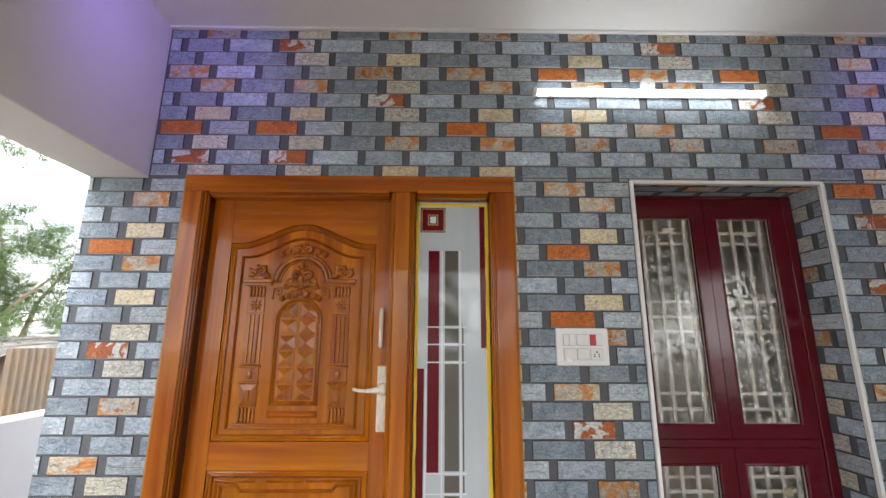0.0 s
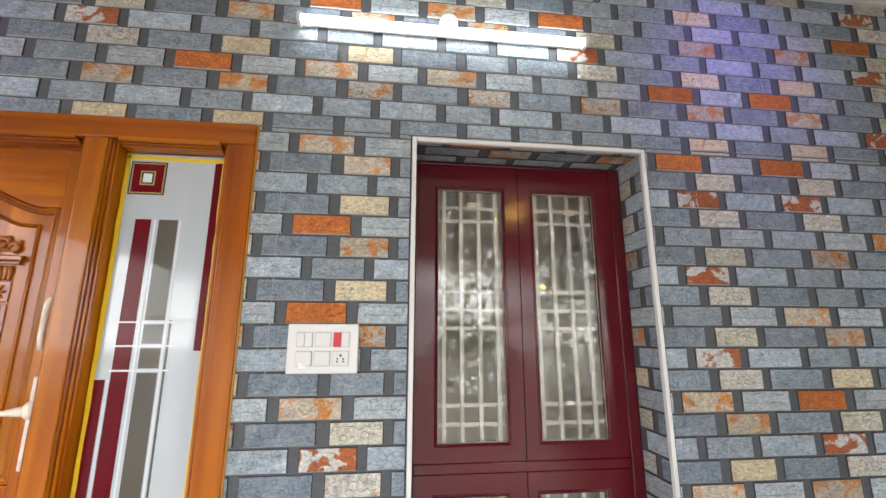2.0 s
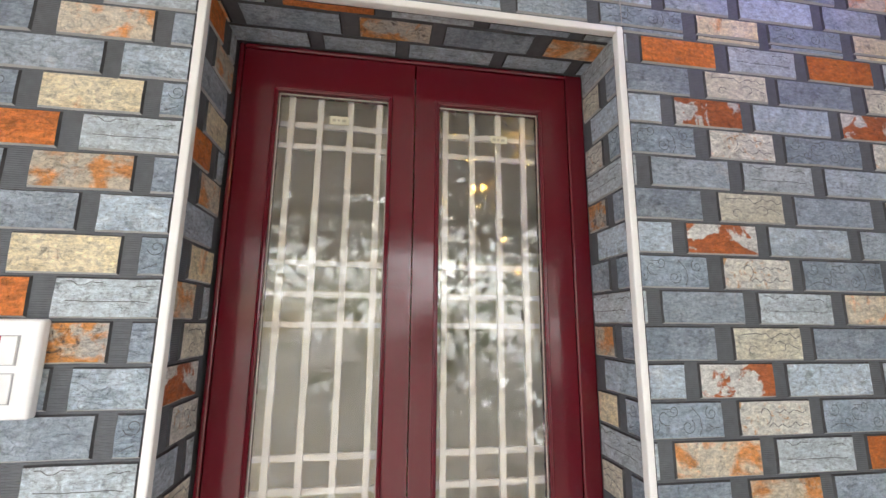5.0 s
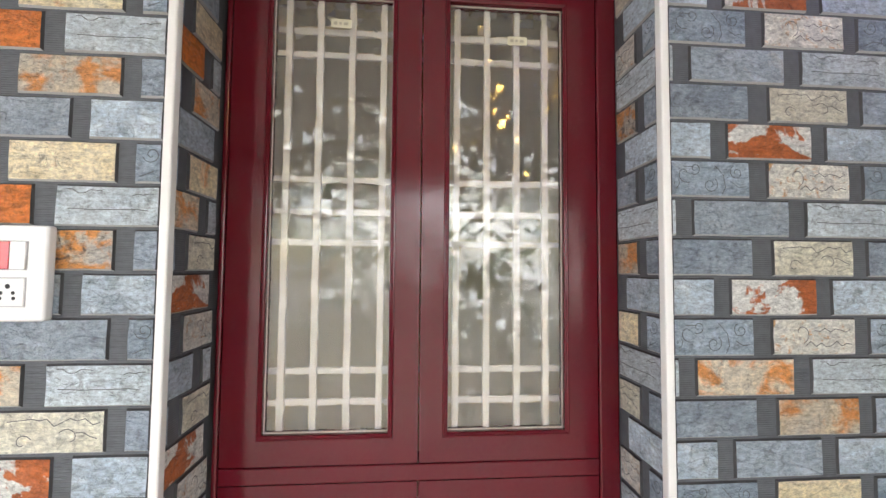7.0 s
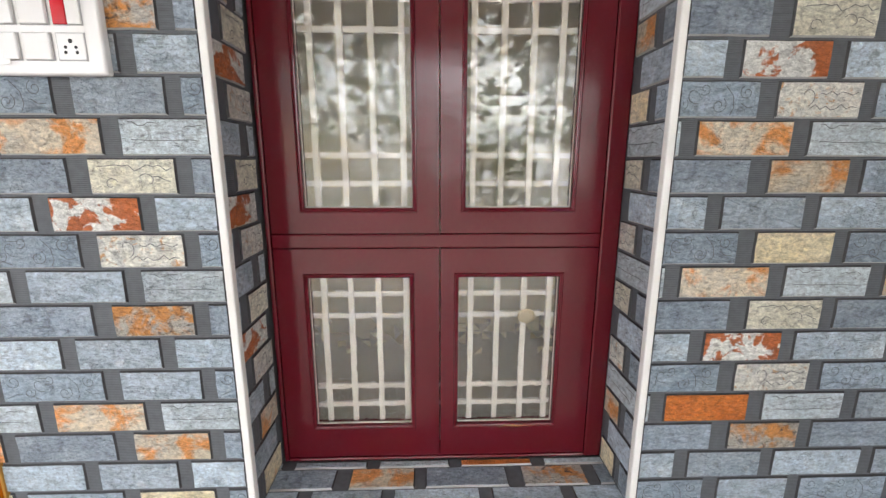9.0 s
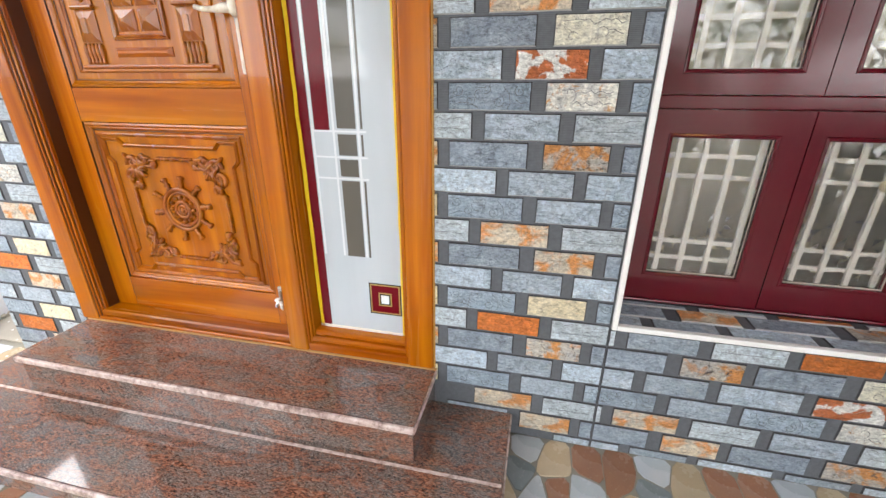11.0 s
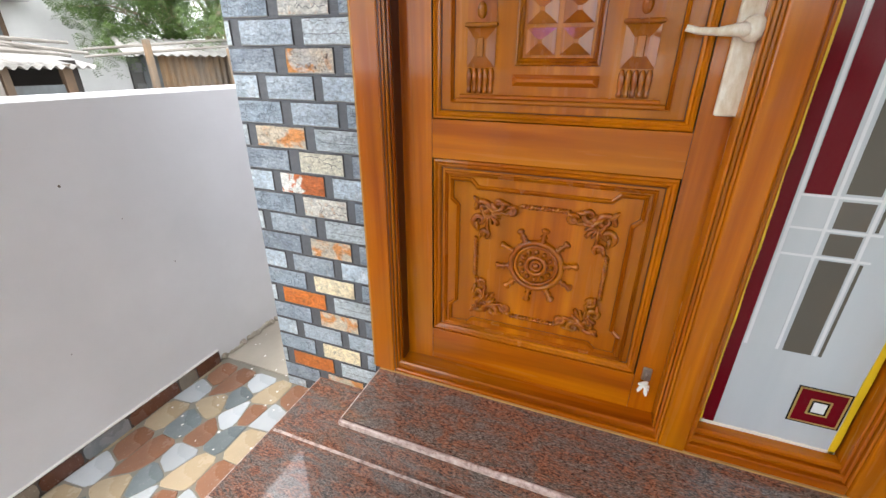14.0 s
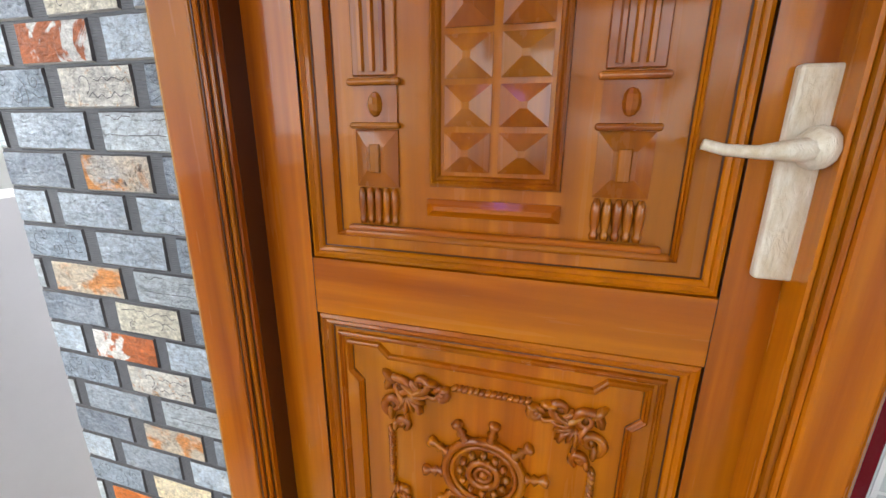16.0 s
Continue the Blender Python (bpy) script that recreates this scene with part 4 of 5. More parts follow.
for x, z in ((1.204, 2.196), (1.630, 2.176)):
    st = thing("sticker", "small cream paper sticker with faded writing on the glass", "sticker", (x, SY + 0.014, z), "stickers on the window glass")
    part("paper", boxes((-0.024, 0.024, -0.0005, 0.0005, -0.011, 0.011)), STICK, st)
    part("writing", boxes((-0.018, -0.009, -0.0012, -0.0006, -0.004, 0.004), (-0.005, 0.001, -0.0012, -0.0006, -0.003, 0.003), (0.006, 0.016, -0.0012, -0.0006, -0.004, 0.003)), INK, st, "dark illegible marks")

GRILLE = mat("white_enamel_grille", (0.88, 0.88, 0.92), 0.4)
grille = thing("window_grille", "white painted steel grille behind the window glass", "grille")
GYY = SY + 0.030
xs = (1.081, 1.154, 1.230, 1.305, 1.484, 1.558, 1.632, 1.703)
for x in xs:
    part("upright", boxes((x - 0.0075, x + 0.0075, GYY, GYY + 0.010, WZ0 + 0.024, WZ1 - 0.04)), GRILLE, grille)
for z in (2.188, 2.130, 1.825, 1.748, 1.675, 1.375, 1.303, 1.000, 0.937, 0.722, 0.664):
    part("crossbar", boxes((0.9925, 1.8215, GYY + 0.0105, GYY + 0.0175, z - 0.007, z + 0.007)), GRILLE, grille)
bmr = bmesh.new()
blob(bmr, 1.640, GYY - 0.004, 0.937, 0.026, 0.006, 0.022, 0, 8)
part("rosette", bmr, mat("brass_rosette", (0.6, 0.52, 0.36), 0.4), grille)

# white edging round the opening
trim = thing("trim", "white plastic edging strip round the window opening", "trim", kind="structure")
e = 0.0085
for nm, b in (("edge_strip", (WIN[0] - e, WIN[0] + e, WIN[2] - e, WIN[3] + e)), ("edge_strip", (WIN[1] - e, WIN[1] + e, WIN[2] - e, WIN[3] + e)), ("edge_strip", (WIN[0] + e + 0.0005, WIN[1] - e - 0.0005, WIN[3] - e, WIN[3] + e)), ("edge_strip", (WIN[0] + e + 0.0005, WIN[1] - e - 0.0005, WIN[2] - e, WIN[2] + e))):
    part(nm, boxes((b[0], b[1], WY - 0.0095, WY + 0.012, b[2], b[3], 0.003, 2)), TRIM, trim)

# ---- switchboard ----
PLASTIC = mat("white_switch_plastic", (0.78, 0.77, 0.76), 0.25)
PLAST2 = mat("white_rocker_plastic", (0.74, 0.73, 0.72), 0.2)
sw = thing("switchboard", "white plastic switchboard with five rockers, a red indicator and a socket", "switchboard", (0.6435, WY - 0.009, 1.6005))
part("plate", boxes((-0.1165, 0.1165, -0.012, 0.009, -0.0815, 0.0815, 0.005, 3)), PLASTIC, sw)
for r, z in enumerate((0.030, -0.032)):
    for c, x in enumerate((-0.060, 0.000, 0.060)):
        part("recess", boxes((x - 0.027, x + 0.027, -0.0125, -0.0115, z - 0.025, z + 0.025)), mat("grey_gap", (0.35, 0.35, 0.35), 0.5), sw)
        if c < 2:
            halves = ((x - 0.0255, x - 0.0005), (x + 0.0005, x + 0.0255)) if c == 0 and r == 0 else ((x - 0.0255, x + 0.0255),)
            for a, b in halves:
                bm = boxes((a, b, -0.017, -0.012, z - 0.0235, z + 0.0235, 0.0015))
                for vv in bm.verts:
                    if vv.co.y < -0.014 and vv.co.x > x + 0.01:
                        vv.co.y -= 0.003
                part("rocker", bm, PLAST2, sw)
        elif r == 0:
            part("indicator", boxes((x - 0.0255, x - 0.0005, -0.0165, -0.012, z - 0.0235, z + 0.0235, 0.001)), mat("red_neon_lens", (0.55, 0.01, 0.02), 0.15), sw, "red indicator lens")
            part("rocker", boxes((x + 0.0005, x + 0.0255, -0.0165, -0.012, z - 0.0235, z + 0.0235, 0.001)), PLAST2, sw)
        else:
            so = part("socket", boxes((x - 0.0255, x + 0.0255, -0.0145, -0.012, z - 0.0235, z + 0.0235, 0.001)), PLAST2, sw)
            for dx, dz, rr in ((0, 0.010, 0.0042), (-0.010, -0.001, 0.0032), (0.009, -0.001, 0.0032), (-0.011, -0.010, 0.0032), (0.010, -0.010, 0.0032)):
                bm = bmesh.new()
                bmesh.ops.create_circle(bm, cap_ends=True, segments=12, radius=rr, matrix=pose(x + dx, -0.0149, z + dz, 90, 0, 0))
                part("socket_hole", bm, mat("socket_hole", (0.01, 0.01, 0.01), 0.6), so)
part("tape_piece", boxes((-0.075, -0.052, -0.0182, -0.0174, -0.064, -0.046)), mat("clear_white_tape", (0.85, 0.84, 0.82), 0.3), sw)

# ---- tube light ----
GLOW = mat("lit_diffuser", (0.9, 0.9, 0.9), 0.4)
b = GLOW.node_tree.nodes["Principled BSDF"]
b.inputs["Emission Color"].default_value = (0.92, 0.97, 1.0, 1)
b.inputs["Emission Strength"].default_value = 4.2
tl = thing("tube_light", "lit white LED batten tube light on the wall", "tube light", (1.065, WY, 2.850))
part("channel", boxes((-0.588, 0.588, -0.022, -0.006, -0.014, 0.016, 0.003)), TRIM, tl)
bm = bmesh.new()
tube(bm, [(-0.574, -0.036, 0), (0.574, -0.036, 0)], 0.0155, 12)
part("diffuser", bm, GLOW, tl, "glowing white diffuser", True)
for s in (-1, 1):
    part("end_cap", boxes((min(s * 0.574, s * 0.590), max(s * 0.574, s * 0.590), -0.054, -0.005, -0.019, 0.019, 0.004, 2)), TRIM, tl)
part("clip", boxes((-0.30, -0.28, -0.0065, -0.001, -0.010, 0.010)), TRIM, tl)
part("clip", boxes((0.28, 0.30, -0.0065, -0.001, -0.010, 0.010)), TRIM, tl)
jb = thing("junction_cover", "round white plastic wiring cover on the wall", "wiring cover", (1.072, WY - 0.006, 2.915))
bm = bmesh.new()
bmesh.ops.create_cone(bm, cap_ends=True, segments=24, radius1=0.040, radius2=0.034, depth=0.014, matrix=pose(0, -0.004, 0, 90, 0, 0))
part("cover", bm, TRIM, jb)
bm = bmesh.new()
bmesh.ops.create_cone(bm, cap_ends=True, segments=8, radius1=0.004, radius2=0.003, depth=0.006, matrix=pose(0, -0.013, 0, 90, 0, 0))
part("screw", bm, STEEL, jb)

# ---- violet ceiling lights over the porch ----
VIOLET = mat("violet_lamp_lens", (0.4, 0.3, 0.9), 0.3)
b = VIOLET.node_tree.nodes["Principled BSDF"]
b.inputs["Emission Color"].default_value = (0.30, 0.16, 1.0, 1)
b.inputs["Emission Strength"].default_value = 2.5
for x, y in ((-0.95, 1.15), (2.35, 1.15)):
    cl = thing("ceiling_light", "small round recessed violet LED ceiling light", "ceiling light", (x, y, CEIL_Z), "violet ceiling lights")
    bm = bmesh.new()
    bmesh.ops.create_cone(bm, cap_ends=True, segments=24, radius1=0.055, radius2=0.060, depth=0.012, matrix=pose(0, 0, -0.007))
    part("rim", bm, TRIM, cl)
    bm = bmesh.new()
    bmesh.ops.create_cone(bm, cap_ends=True, segments=24, radius1=0.042, radius2=0.042, depth=0.004, matrix=pose(0, 0, -0.015))
    part("lens", bm, VIOLET, cl, "glowing violet lens")
    lamp("ceiling_lamp", "SPOT", look((x, y, CEIL_Z - 0.03), (x - 0.35 if x < 0 else x, WY, CEIL_Z - 0.42)), 8, (0.34, 0.20, 1.0), spot_size=radians(110 if x < 0 else 75), spot_blend=1.0, shadow_soft_size=0.14)

WARM = mat("warm_lamp_lens", (0.9, 0.7, 0.4), 0.3)
b = WARM.node_tree.nodes["Principled BSDF"]
b.inputs["Emission Color"].default_value = (1.0, 0.55, 0.12, 1)
b.inputs["Emission Strength"].default_value = 14.0
wl = thing("warm_ceiling_light", "round warm yellow LED light on the porch ceiling", "ceiling light", (2.4, -1.3, CEIL_Z))
bm = bmesh.new()
bmesh.ops.create_cone(bm, cap_ends=True, segments=24, radius1=0.115, radius2=0.12, depth=0.020, matrix=pose(0, 0, -0.011))
part("rim", bm, TRIM, wl)
bm = bmesh.new()
bmesh.ops.create_cone(bm, cap_ends=True, segments=24, radius1=0.100, radius2=0.100, depth=0.004, matrix=pose(0, 0, -0.023))
part("lens", bm, WARM, wl, "glowing warm yellow lens")

# ---- beyond the compound wall ----
def rusty_sheet(name, a, b):
    m = mat(name, a, 0.7)
    n = Nodes(m)
    v = n.coord("Object", (1, 1, 0.5))
    n.color(n.mix(n.ramp(n.noise(v, 2.5, 6, 0.65), [(0.38, 0.0), (0.62, 1.0)]), a, b))
    n.bump(n.noise(v, 30, 4), 0.2, 0.01)
    return m


ASB = rusty_sheet("weathered_cement_sheet", (0.42, 0.415, 0.40), (0.30, 0.285, 0.26))
TANSHEET = rusty_sheet("stained_tan_sheet", (0.27, 0.175, 0.095), (0.17, 0.14, 0.11))
GREYSHEET = rusty_sheet("grey_tin_sheet", (0.15, 0.17, 0.175), (0.10, 0.105, 0.105))
OLDWOOD = rusty_sheet("weathered_timber", (0.17, 0.10, 0.055), (0.10, 0.07, 0.045))
BAMBOO = rusty_sheet("grey_bamboo", (0.30, 0.28, 0.25), (0.20, 0.18, 0.155))


def corrugated(bm, origin, across, down, length, height, wave=0.075, depth=0.018):
    """A corrugated sheet: across is the way the waves run, down the way the ridges lie."""
    o, u, w = Vector(origin), Vector(across).normalized(), Vector(down).normalized()
    nrm = u.cross(w).normalized()
    k = int(length / wave * 8)
    rows = []
    for i in range(k + 1):
        s = length * i / k
        d = nrm * depth * math.cos(2 * math.pi * s / wave)
        rows.append([bm.verts.new(o + u * s + w * h + d + nrm * e) for h, e in ((0, 0), (height, 0), (height, -0.007), (0, -0.007))])
    for a, b in zip(rows, rows[1:]):
        for j in range(4):
            bm.faces.new((a[j], a[(j + 1) % 4], b[(j + 1) % 4], b[j]))
    return bm


shed = thing("shed", "small shed of corrugated cement sheets and stained tan walls", "shed")
SD = Vector((0.50, 0.866, 0))            # the way its front runs
SB = Vector((-0.866, 0.50, 0))           # the way it goes back
SO = Vector((-6.15, 4.98, 0))
part("wall", corrugated(bmesh.new(), SO + Vector((0, 0, 1.40)), SD, (0, 0, -1), 3.6, 1.42), TANSHEET, shed)
part("wall", corrugated(bmesh.new(), SO + SB * 0.01 - SD * 0.03 + Vector((0, 0, 1.42)), SB, (0, 0, -1), 1.6, 1.44), GREYSHEET, shed)
part("roof", corrugated(bmesh.new(), SO - SD * 0.35 + SB * 1.7 + Vector((0, 0, 1.66)), SD, -SB * 0.985 + Vector((0, 0, -0.135)), 4.4, 1.90, 0.11, 0.013), ASB, shed)
for d, z in ((-0.15, 1.44), (-0.02, 1.52)):
    bm = bmesh.new()
    tube(bm, [SO - SB * 0.1 + SD * 1.6 + Vector((0, 0, z + 0.16)), SO - SB * 0.05 - SD * 0.75 + SB * d + Vector((0, 0, z - 0.06))], 0.016, 6)
    part("roof_pole", bm, BAMBOO, shed)
post = thing("post", "square weathered timber post beside the shed", "post")
part("timber", boxes((-6.05, -5.98, 4.74, 4.81, -0.02, 1.58, 0.008)), TANSHEET, post)
loose = thing("loose_sheet", "tan corrugated sheet leaning on the shed", "sheet")
part("sheet", corrugated(bmesh.new(), SO - SB * 0.22 + SD * 0.80 + Vector((0, 0, 1.50)), SD, -SB * 0.1 + Vector((0, 0, -1)), 0.9, 1.53), TANSHEET, loose)

hut = thing("hut", "low shack with a pole-strewn roof and a grey tin door", "hut")
part("wall", boxes((-6.6, -6.5, 1.2, 3.44, -0.02, 1.20)), plaster("hut_plaster", (0.36, 0.33, 0.29), 0.3), hut)
# two near-black walls: the shade inside the hut is painted on
part("wall", boxes((-8.4, -8.3, 1.2, 4.1, -0.02, 1.30)), mat("dark_inside", (0.05, 0.045, 0.04), 0.9), hut)
part("wall", boxes((-8.4, -6.5, 4.13, 4.20, -0.02, 1.34)), mat("hut_inside_shade", (0.035, 0.03, 0.027), 0.9), hut)
part("door_post", boxes((-6.55, -6.47, 3.45, 3.52, -0.02, 1.28)), OLDWOOD, hut)
part("door_post", boxes((-6.55, -6.47, 4.02, 4.12, -0.02, 1.30)), OLDWOOD, hut)
part("tin_door", boxes((-6.52, -6.50, 3.53, 4.01, -0.02, 1.08)), GREYSHEET, hut, "grey tin door panel")
part("roof", corrugated(bmesh.new(), (-8.6, 1.0, 1.62), (0, 1, 0), (0.985, 0, -0.16), 3.35, 2.25, 0.11, 0.02), ASB, hut)
rnd = random.Random(5)
for i in range(26):
    bm = bmesh.new()
    y0, x0 = rnd.uniform(1.4, 3.6), rnd.uniform(-7.6, -6.5)
    L, an = rnd.uniform(0.9, 1.7), rnd.uniform(-0.5, 0.5)
    z0 = 1.40 + (-6.35 - x0) * 0.16 + rnd.uniform(0.02, 0.10)
    tube(bm, [(x0, y0, z0), (x0 + L * math.sin(an) * 0.6, y0 + L * math.cos(an) * 0.7, z0 - rnd.uniform(0.0, 0.14))], [0.028, 0.018], 6)
    part("pole", bm, BAMBOO, hut)
part("log", boxes((-7.3, -7.0, 2.6, 3.35, 1.62, 1.74, 0.05, 2)), OLDWOOD, hut)

nb = thing("neighbour_house", "tall white plastered neighbouring house with patchy paint", "house")
part("wall", boxes((-13.0, -9.6, -8.0, 6.9, -0.02, 6.5)), plaster("patchy_white_plaster", (0.80, 0.80, 0.79), 0.14), nb)
part("ledge", boxes((-9.599, -9.25, 3.6, 5.42, 2.17, 2.25, 0.01)), WHITE_WALL, nb)
wn1 = part("window", boxes((-9.599, -9.55, 4.42, 5.14, 1.50, 2.12)), OLDWOOD, nb, "weathered wooden window")
part("shutter_leaf", boxes((-9.549, -9.53, 4.50, 4.755, 1.56, 2.06, 0.005)), GREYSHEET, wn1)
part("shutter_leaf", boxes((-9.549, -9.53, 4.80, 5.06, 1.56, 2.06, 0.005)), GREYSHEET, wn1)
PEEL = plaster("bare_plaster_patch", (0.26, 0.25, 0.23), 0.3)
for y, z, a, b in ((5.35, 2.45, 0.05, 0.10), (5.5, 2.24, 0.06, 0.05), (5.05, 2.02, 0.06, 0.025), (5.2, 2.85, 0.08, 0.12)):
    bm = bmesh.new()
    blob(bm, -9.599, y, z, 0.004, a, b, 0, 10)
    part("bare_patch", bm, PEEL, nb)
bw = thing("block_wall", "low wall of bare grey concrete blocks", "wall", kind="structure")
BLOCK = plaster("grey_concrete_block", (0.17, 0.17, 0.165), 0.3, 1.0)
part("mortar", boxes((-9.74, -9.57, 6.92, 10.6, -0.02, 1.42)), plaster("grey_mortar", (0.12, 0.118, 0.112), 0.3, 1.0), bw)
for r in range(8):
    for c in range(8):
        y = 6.95 + 0.41 * c + (0.2 if r % 2 else 0)
        part("block", boxes((-9.75, -9.55, y, y + 0.395, 0.19 * r - 0.02, 0.19 * r + 0.16, 0.008)), BLOCK, bw)


def leaf_mat(name, a, b):
    m = mat(name, a, 0.5)
    n = Nodes(m)
    g = n.add("ShaderNodeNewGeometry")
    n.color(n.mix(g.outputs["Random Per Island"], a, b))
    n.b.inputs["Transmission Weight"].default_value = 0.0
    n.b.inputs["Subsurface Weight"].default_value = 0.0
    return m


LEAF = leaf_mat("feathery_green_leaf", (0.04, 0.085, 0.016), (0.12, 0.19, 0.04))
LEAF2 = leaf_mat("deep_green_leaf", (0.04, 0.085, 0.022), (0.10, 0.16, 0.04))
BARK = rusty_sheet("pale_bark", (0.30, 0.23, 0.16), (0.20, 0.15, 0.11))


def leaf_cloud(seed, clumps, leaves, size):
    """Sprays of small pointed leaves: each clump is (x, y, z, radius)."""
    rnd = random.Random(seed)
    verts, faces = [], []
    for cx, cy, cz, cr in clumps:
        for _ in range(leaves):
            d = Vector((rnd.gauss(0, 1), rnd.gauss(0, 1), rnd.gauss(0, 0.7)))
            d = d.normalized() * cr * rnd.random() ** 0.45
            c = Vector((cx, cy, cz)) + d
            ax = Vector((rnd.gauss(0, 1), rnd.gauss(0, 1), rnd.gauss(-0.4, 0.6))).normalized()
            up = Vector((rnd.gauss(0, 0.5), rnd.gauss(0, 0.5), 1)).normalized()
            s = ax.cross(up).normalized()
            for k in range(4):
                q = c + ax * size * (k - 1.5) * 0.55
                for m in (1, -1):
                    i = len(verts)
                    t = s * m
                    verts += [q, q + t * size * 0.45 + ax * size * 0.10, q + t * size + ax * size * 0.32, q + t * size * 0.45 + ax * size * 0.34]
                    faces.append((i, i + 1, i + 2, i + 3))
    me = bpy.data.meshes.new("crown")
    me.from_pydata([tuple(v) for v in verts], [], faces)
    return me


def tree(x, y, seed, label, height, spread, clump_n, leaves, size, material, lean=0.0, low=1.5):
    rnd = random.Random(seed)
    t = thing("tree", label, "tree", (x, y, -0.02))
    clumps = []
    base = height * 0.22
    for i in range(5):
        bm = bmesh.new()
        a = rnd.uniform(0, 6.28)
        ex, ey, ez = math.cos(a) * spread * 0.55, math.sin(a) * spread * 0.55 + lean, height * rnd.uniform(0.62, 0.95)
        o = rnd.uniform(-0.12, 0.12)
        pts = [(o, o * 0.6, 0), (o * 1.4 + ex * 0.08, ey * 0.08, base), (ex * 0.3, ey * 0.3, base + (ez - base) * 0.45), (ex * 0.62, ey * 0.66, base + (ez - base) * 0.75), (ex, ey, ez)]
        tube(bm, pts, [0.10, 0.08, 0.055, 0.035, 0.012], 7)
        for j in range(6):
            f = rnd.uniform(0.35, 0.95)
            p = Vector(pts[1]).lerp(Vector(pts[4]), f)
            b = rnd.uniform(0, 6.28)
            q = p + Vector((math.cos(b), math.sin(b), rnd.uniform(-0.1, 0.5))) * spread * rnd.uniform(0.25, 0.5)
            tube(bm, [p, (p + q) / 2 + Vector((0, 0, 0.08)), q], [0.022, 0.014, 0.006], 5)
            clumps.append((*q, rnd.uniform(0.3, 0.55) * spread * 0.35))
        part("trunk" if i == 0 else "limb", bm, BARK, t)
        clumps.append((ex, ey, ez, spread * 0.22))
    while len(clumps) < clump_n:
        a, r = rnd.uniform(0, 6.28), spread * rnd.random() ** 0.5
        z = rnd.uniform(low, height)
        clumps.append((math.cos(a) * r, math.sin(a) * r + lean * 0.6, z, spread * rnd.uniform(0.12, 0.24)))
    me = leaf_cloud(seed, clumps, leaves, size)
    me.materials.append(material)
    c = new("crown", me)
    c.parent = t
    return t


tree(-7.6, 6.75, 11, "slender tree with pale stems and feathery green leaves", 4.3, 2.0, 105, 170, 0.055, LEAF, -0.1, 1.45)
tree(-11.5, 11.5, 21, "leafy green tree beyond the shed", 5.2, 2.6, 60, 90, 0.07, LEAF2)
tree(-9.0, 13.0, 31, "broad green tree behind the sheds", 4.4, 2.8, 70, 90, 0.07, LEAF, 0.0, 0.8)
tree(-14.5, 9.0, 41, "tall green tree behind the house", 5.6, 2.6, 60, 80, 0.08, LEAF2)

tree(-4.0, -10.5, 51, "leafy green garden tree across the yard", 5.0, 2.6, 60, 90, 0.08, LEAF)
tree(1.0, -12.0, 61, "round green garden tree across the yard", 4.2, 2.8, 60, 90, 0.08, LEAF2, 0.0, 0.8)
# unseen bush, added to block bright sky reflected in the window glass
tree(3.6, -9.5, 81, "low bushy tree added out of view to block sky reflections", 2.5, 1.7, 60, 90, 0.08, LEAF2, 0.0, 0.4)
tree(6.5, -10.0, 71, "tall green garden tree across the yard", 5.6, 2.8, 60, 90, 0.08, LEAF)

# ---- stone-look tiles of the walls ----
PITCH, ROWH, TOP = 0.474, 0.3135 / 4, 2.387
# per row of a tile: (start, length) of the coloured brick and of the grey one
LAYOUT = (((0.046, 0.206), (0.287, 0.200)), ((0.213, 0.177), (0.420, 0.226)), ((0.121, 0.186), (0.337, 0.226)), ((0.206, 0.182), (0.417, 0.227)))
SETS = {"A": ("cream", "chip", "crchip"), "B": ("mix", "grey", "blot"), "C": ("rust", "grey", "grey")}
GREYS = ("light", "slate", "lgrey", "scroll")
MAIN = {(-3, -3): "gC", (-2, -3): "gA", (-1, -3): "mB", (0, -3): "rC", (1, -3): "gB", (2, -3): "oA", (3, -3): "gC", (4, -3): "mB", (5, -3): "oC", (6, -3): "gA",
        (-3, -2): "mB", (-2, -2): "gB", (-1, -2): "rA", (0, -2): "mB", (1, -2): "oB", (2, -2): "mC", (3, -2): "oA", (4, -2): "gB", (5, -2): "gB", (6, -2): "oA",
        (-3, -1): "oA", (-2, -1): "oA", (-1, -1): "gB", (0, -1): "oB", (1, -1): "mC", (2, -1): "mC", (3, -1): "gC", (4, -1): "oB", (5, -1): "oB", (6, -1): "gA",
        (4, 0): "oA", (5, 0): "oA", (6, 0): "gC", (4, 1): "gA", (5, 1): "gC", (6, 1): "mB", (4, 2): "gA", (5, 2): "mB", (6, 2): "oC", (4, 3): "mB", (5, 3): "oA", (6, 3): "gA",
        (1, 0): "mB", (1, 1): "oB", (1, 2): "oC", (1, 3): "mA", (1, 4): "gC", (1, 5): "mB", (1, 6): "oC", (1, 7): "mB",
        (2, 6): "gC", (3, 6): "oA", (4, 6): "gB", (2, 7): "mB", (3, 7): "gC"}
LEFTCOL = ("gB", "oB", "gA", "gC", "mA", "gB", "oB", "oB")
FIRST = {"o": "orange", "g": "grey", "m": "mix", "r": "rust"}


def cell(k, n, left=False):
    if left:
        return LEFTCOL[min(max(n, 0), 7)] if k == 0 else "gC"
    if (k, n) in MAIN:
        return MAIN[(k, n)]
    r = random.Random(k * 97 + n * 13 + 5)
    return r.choice("oggm") + r.choice("AABBC")


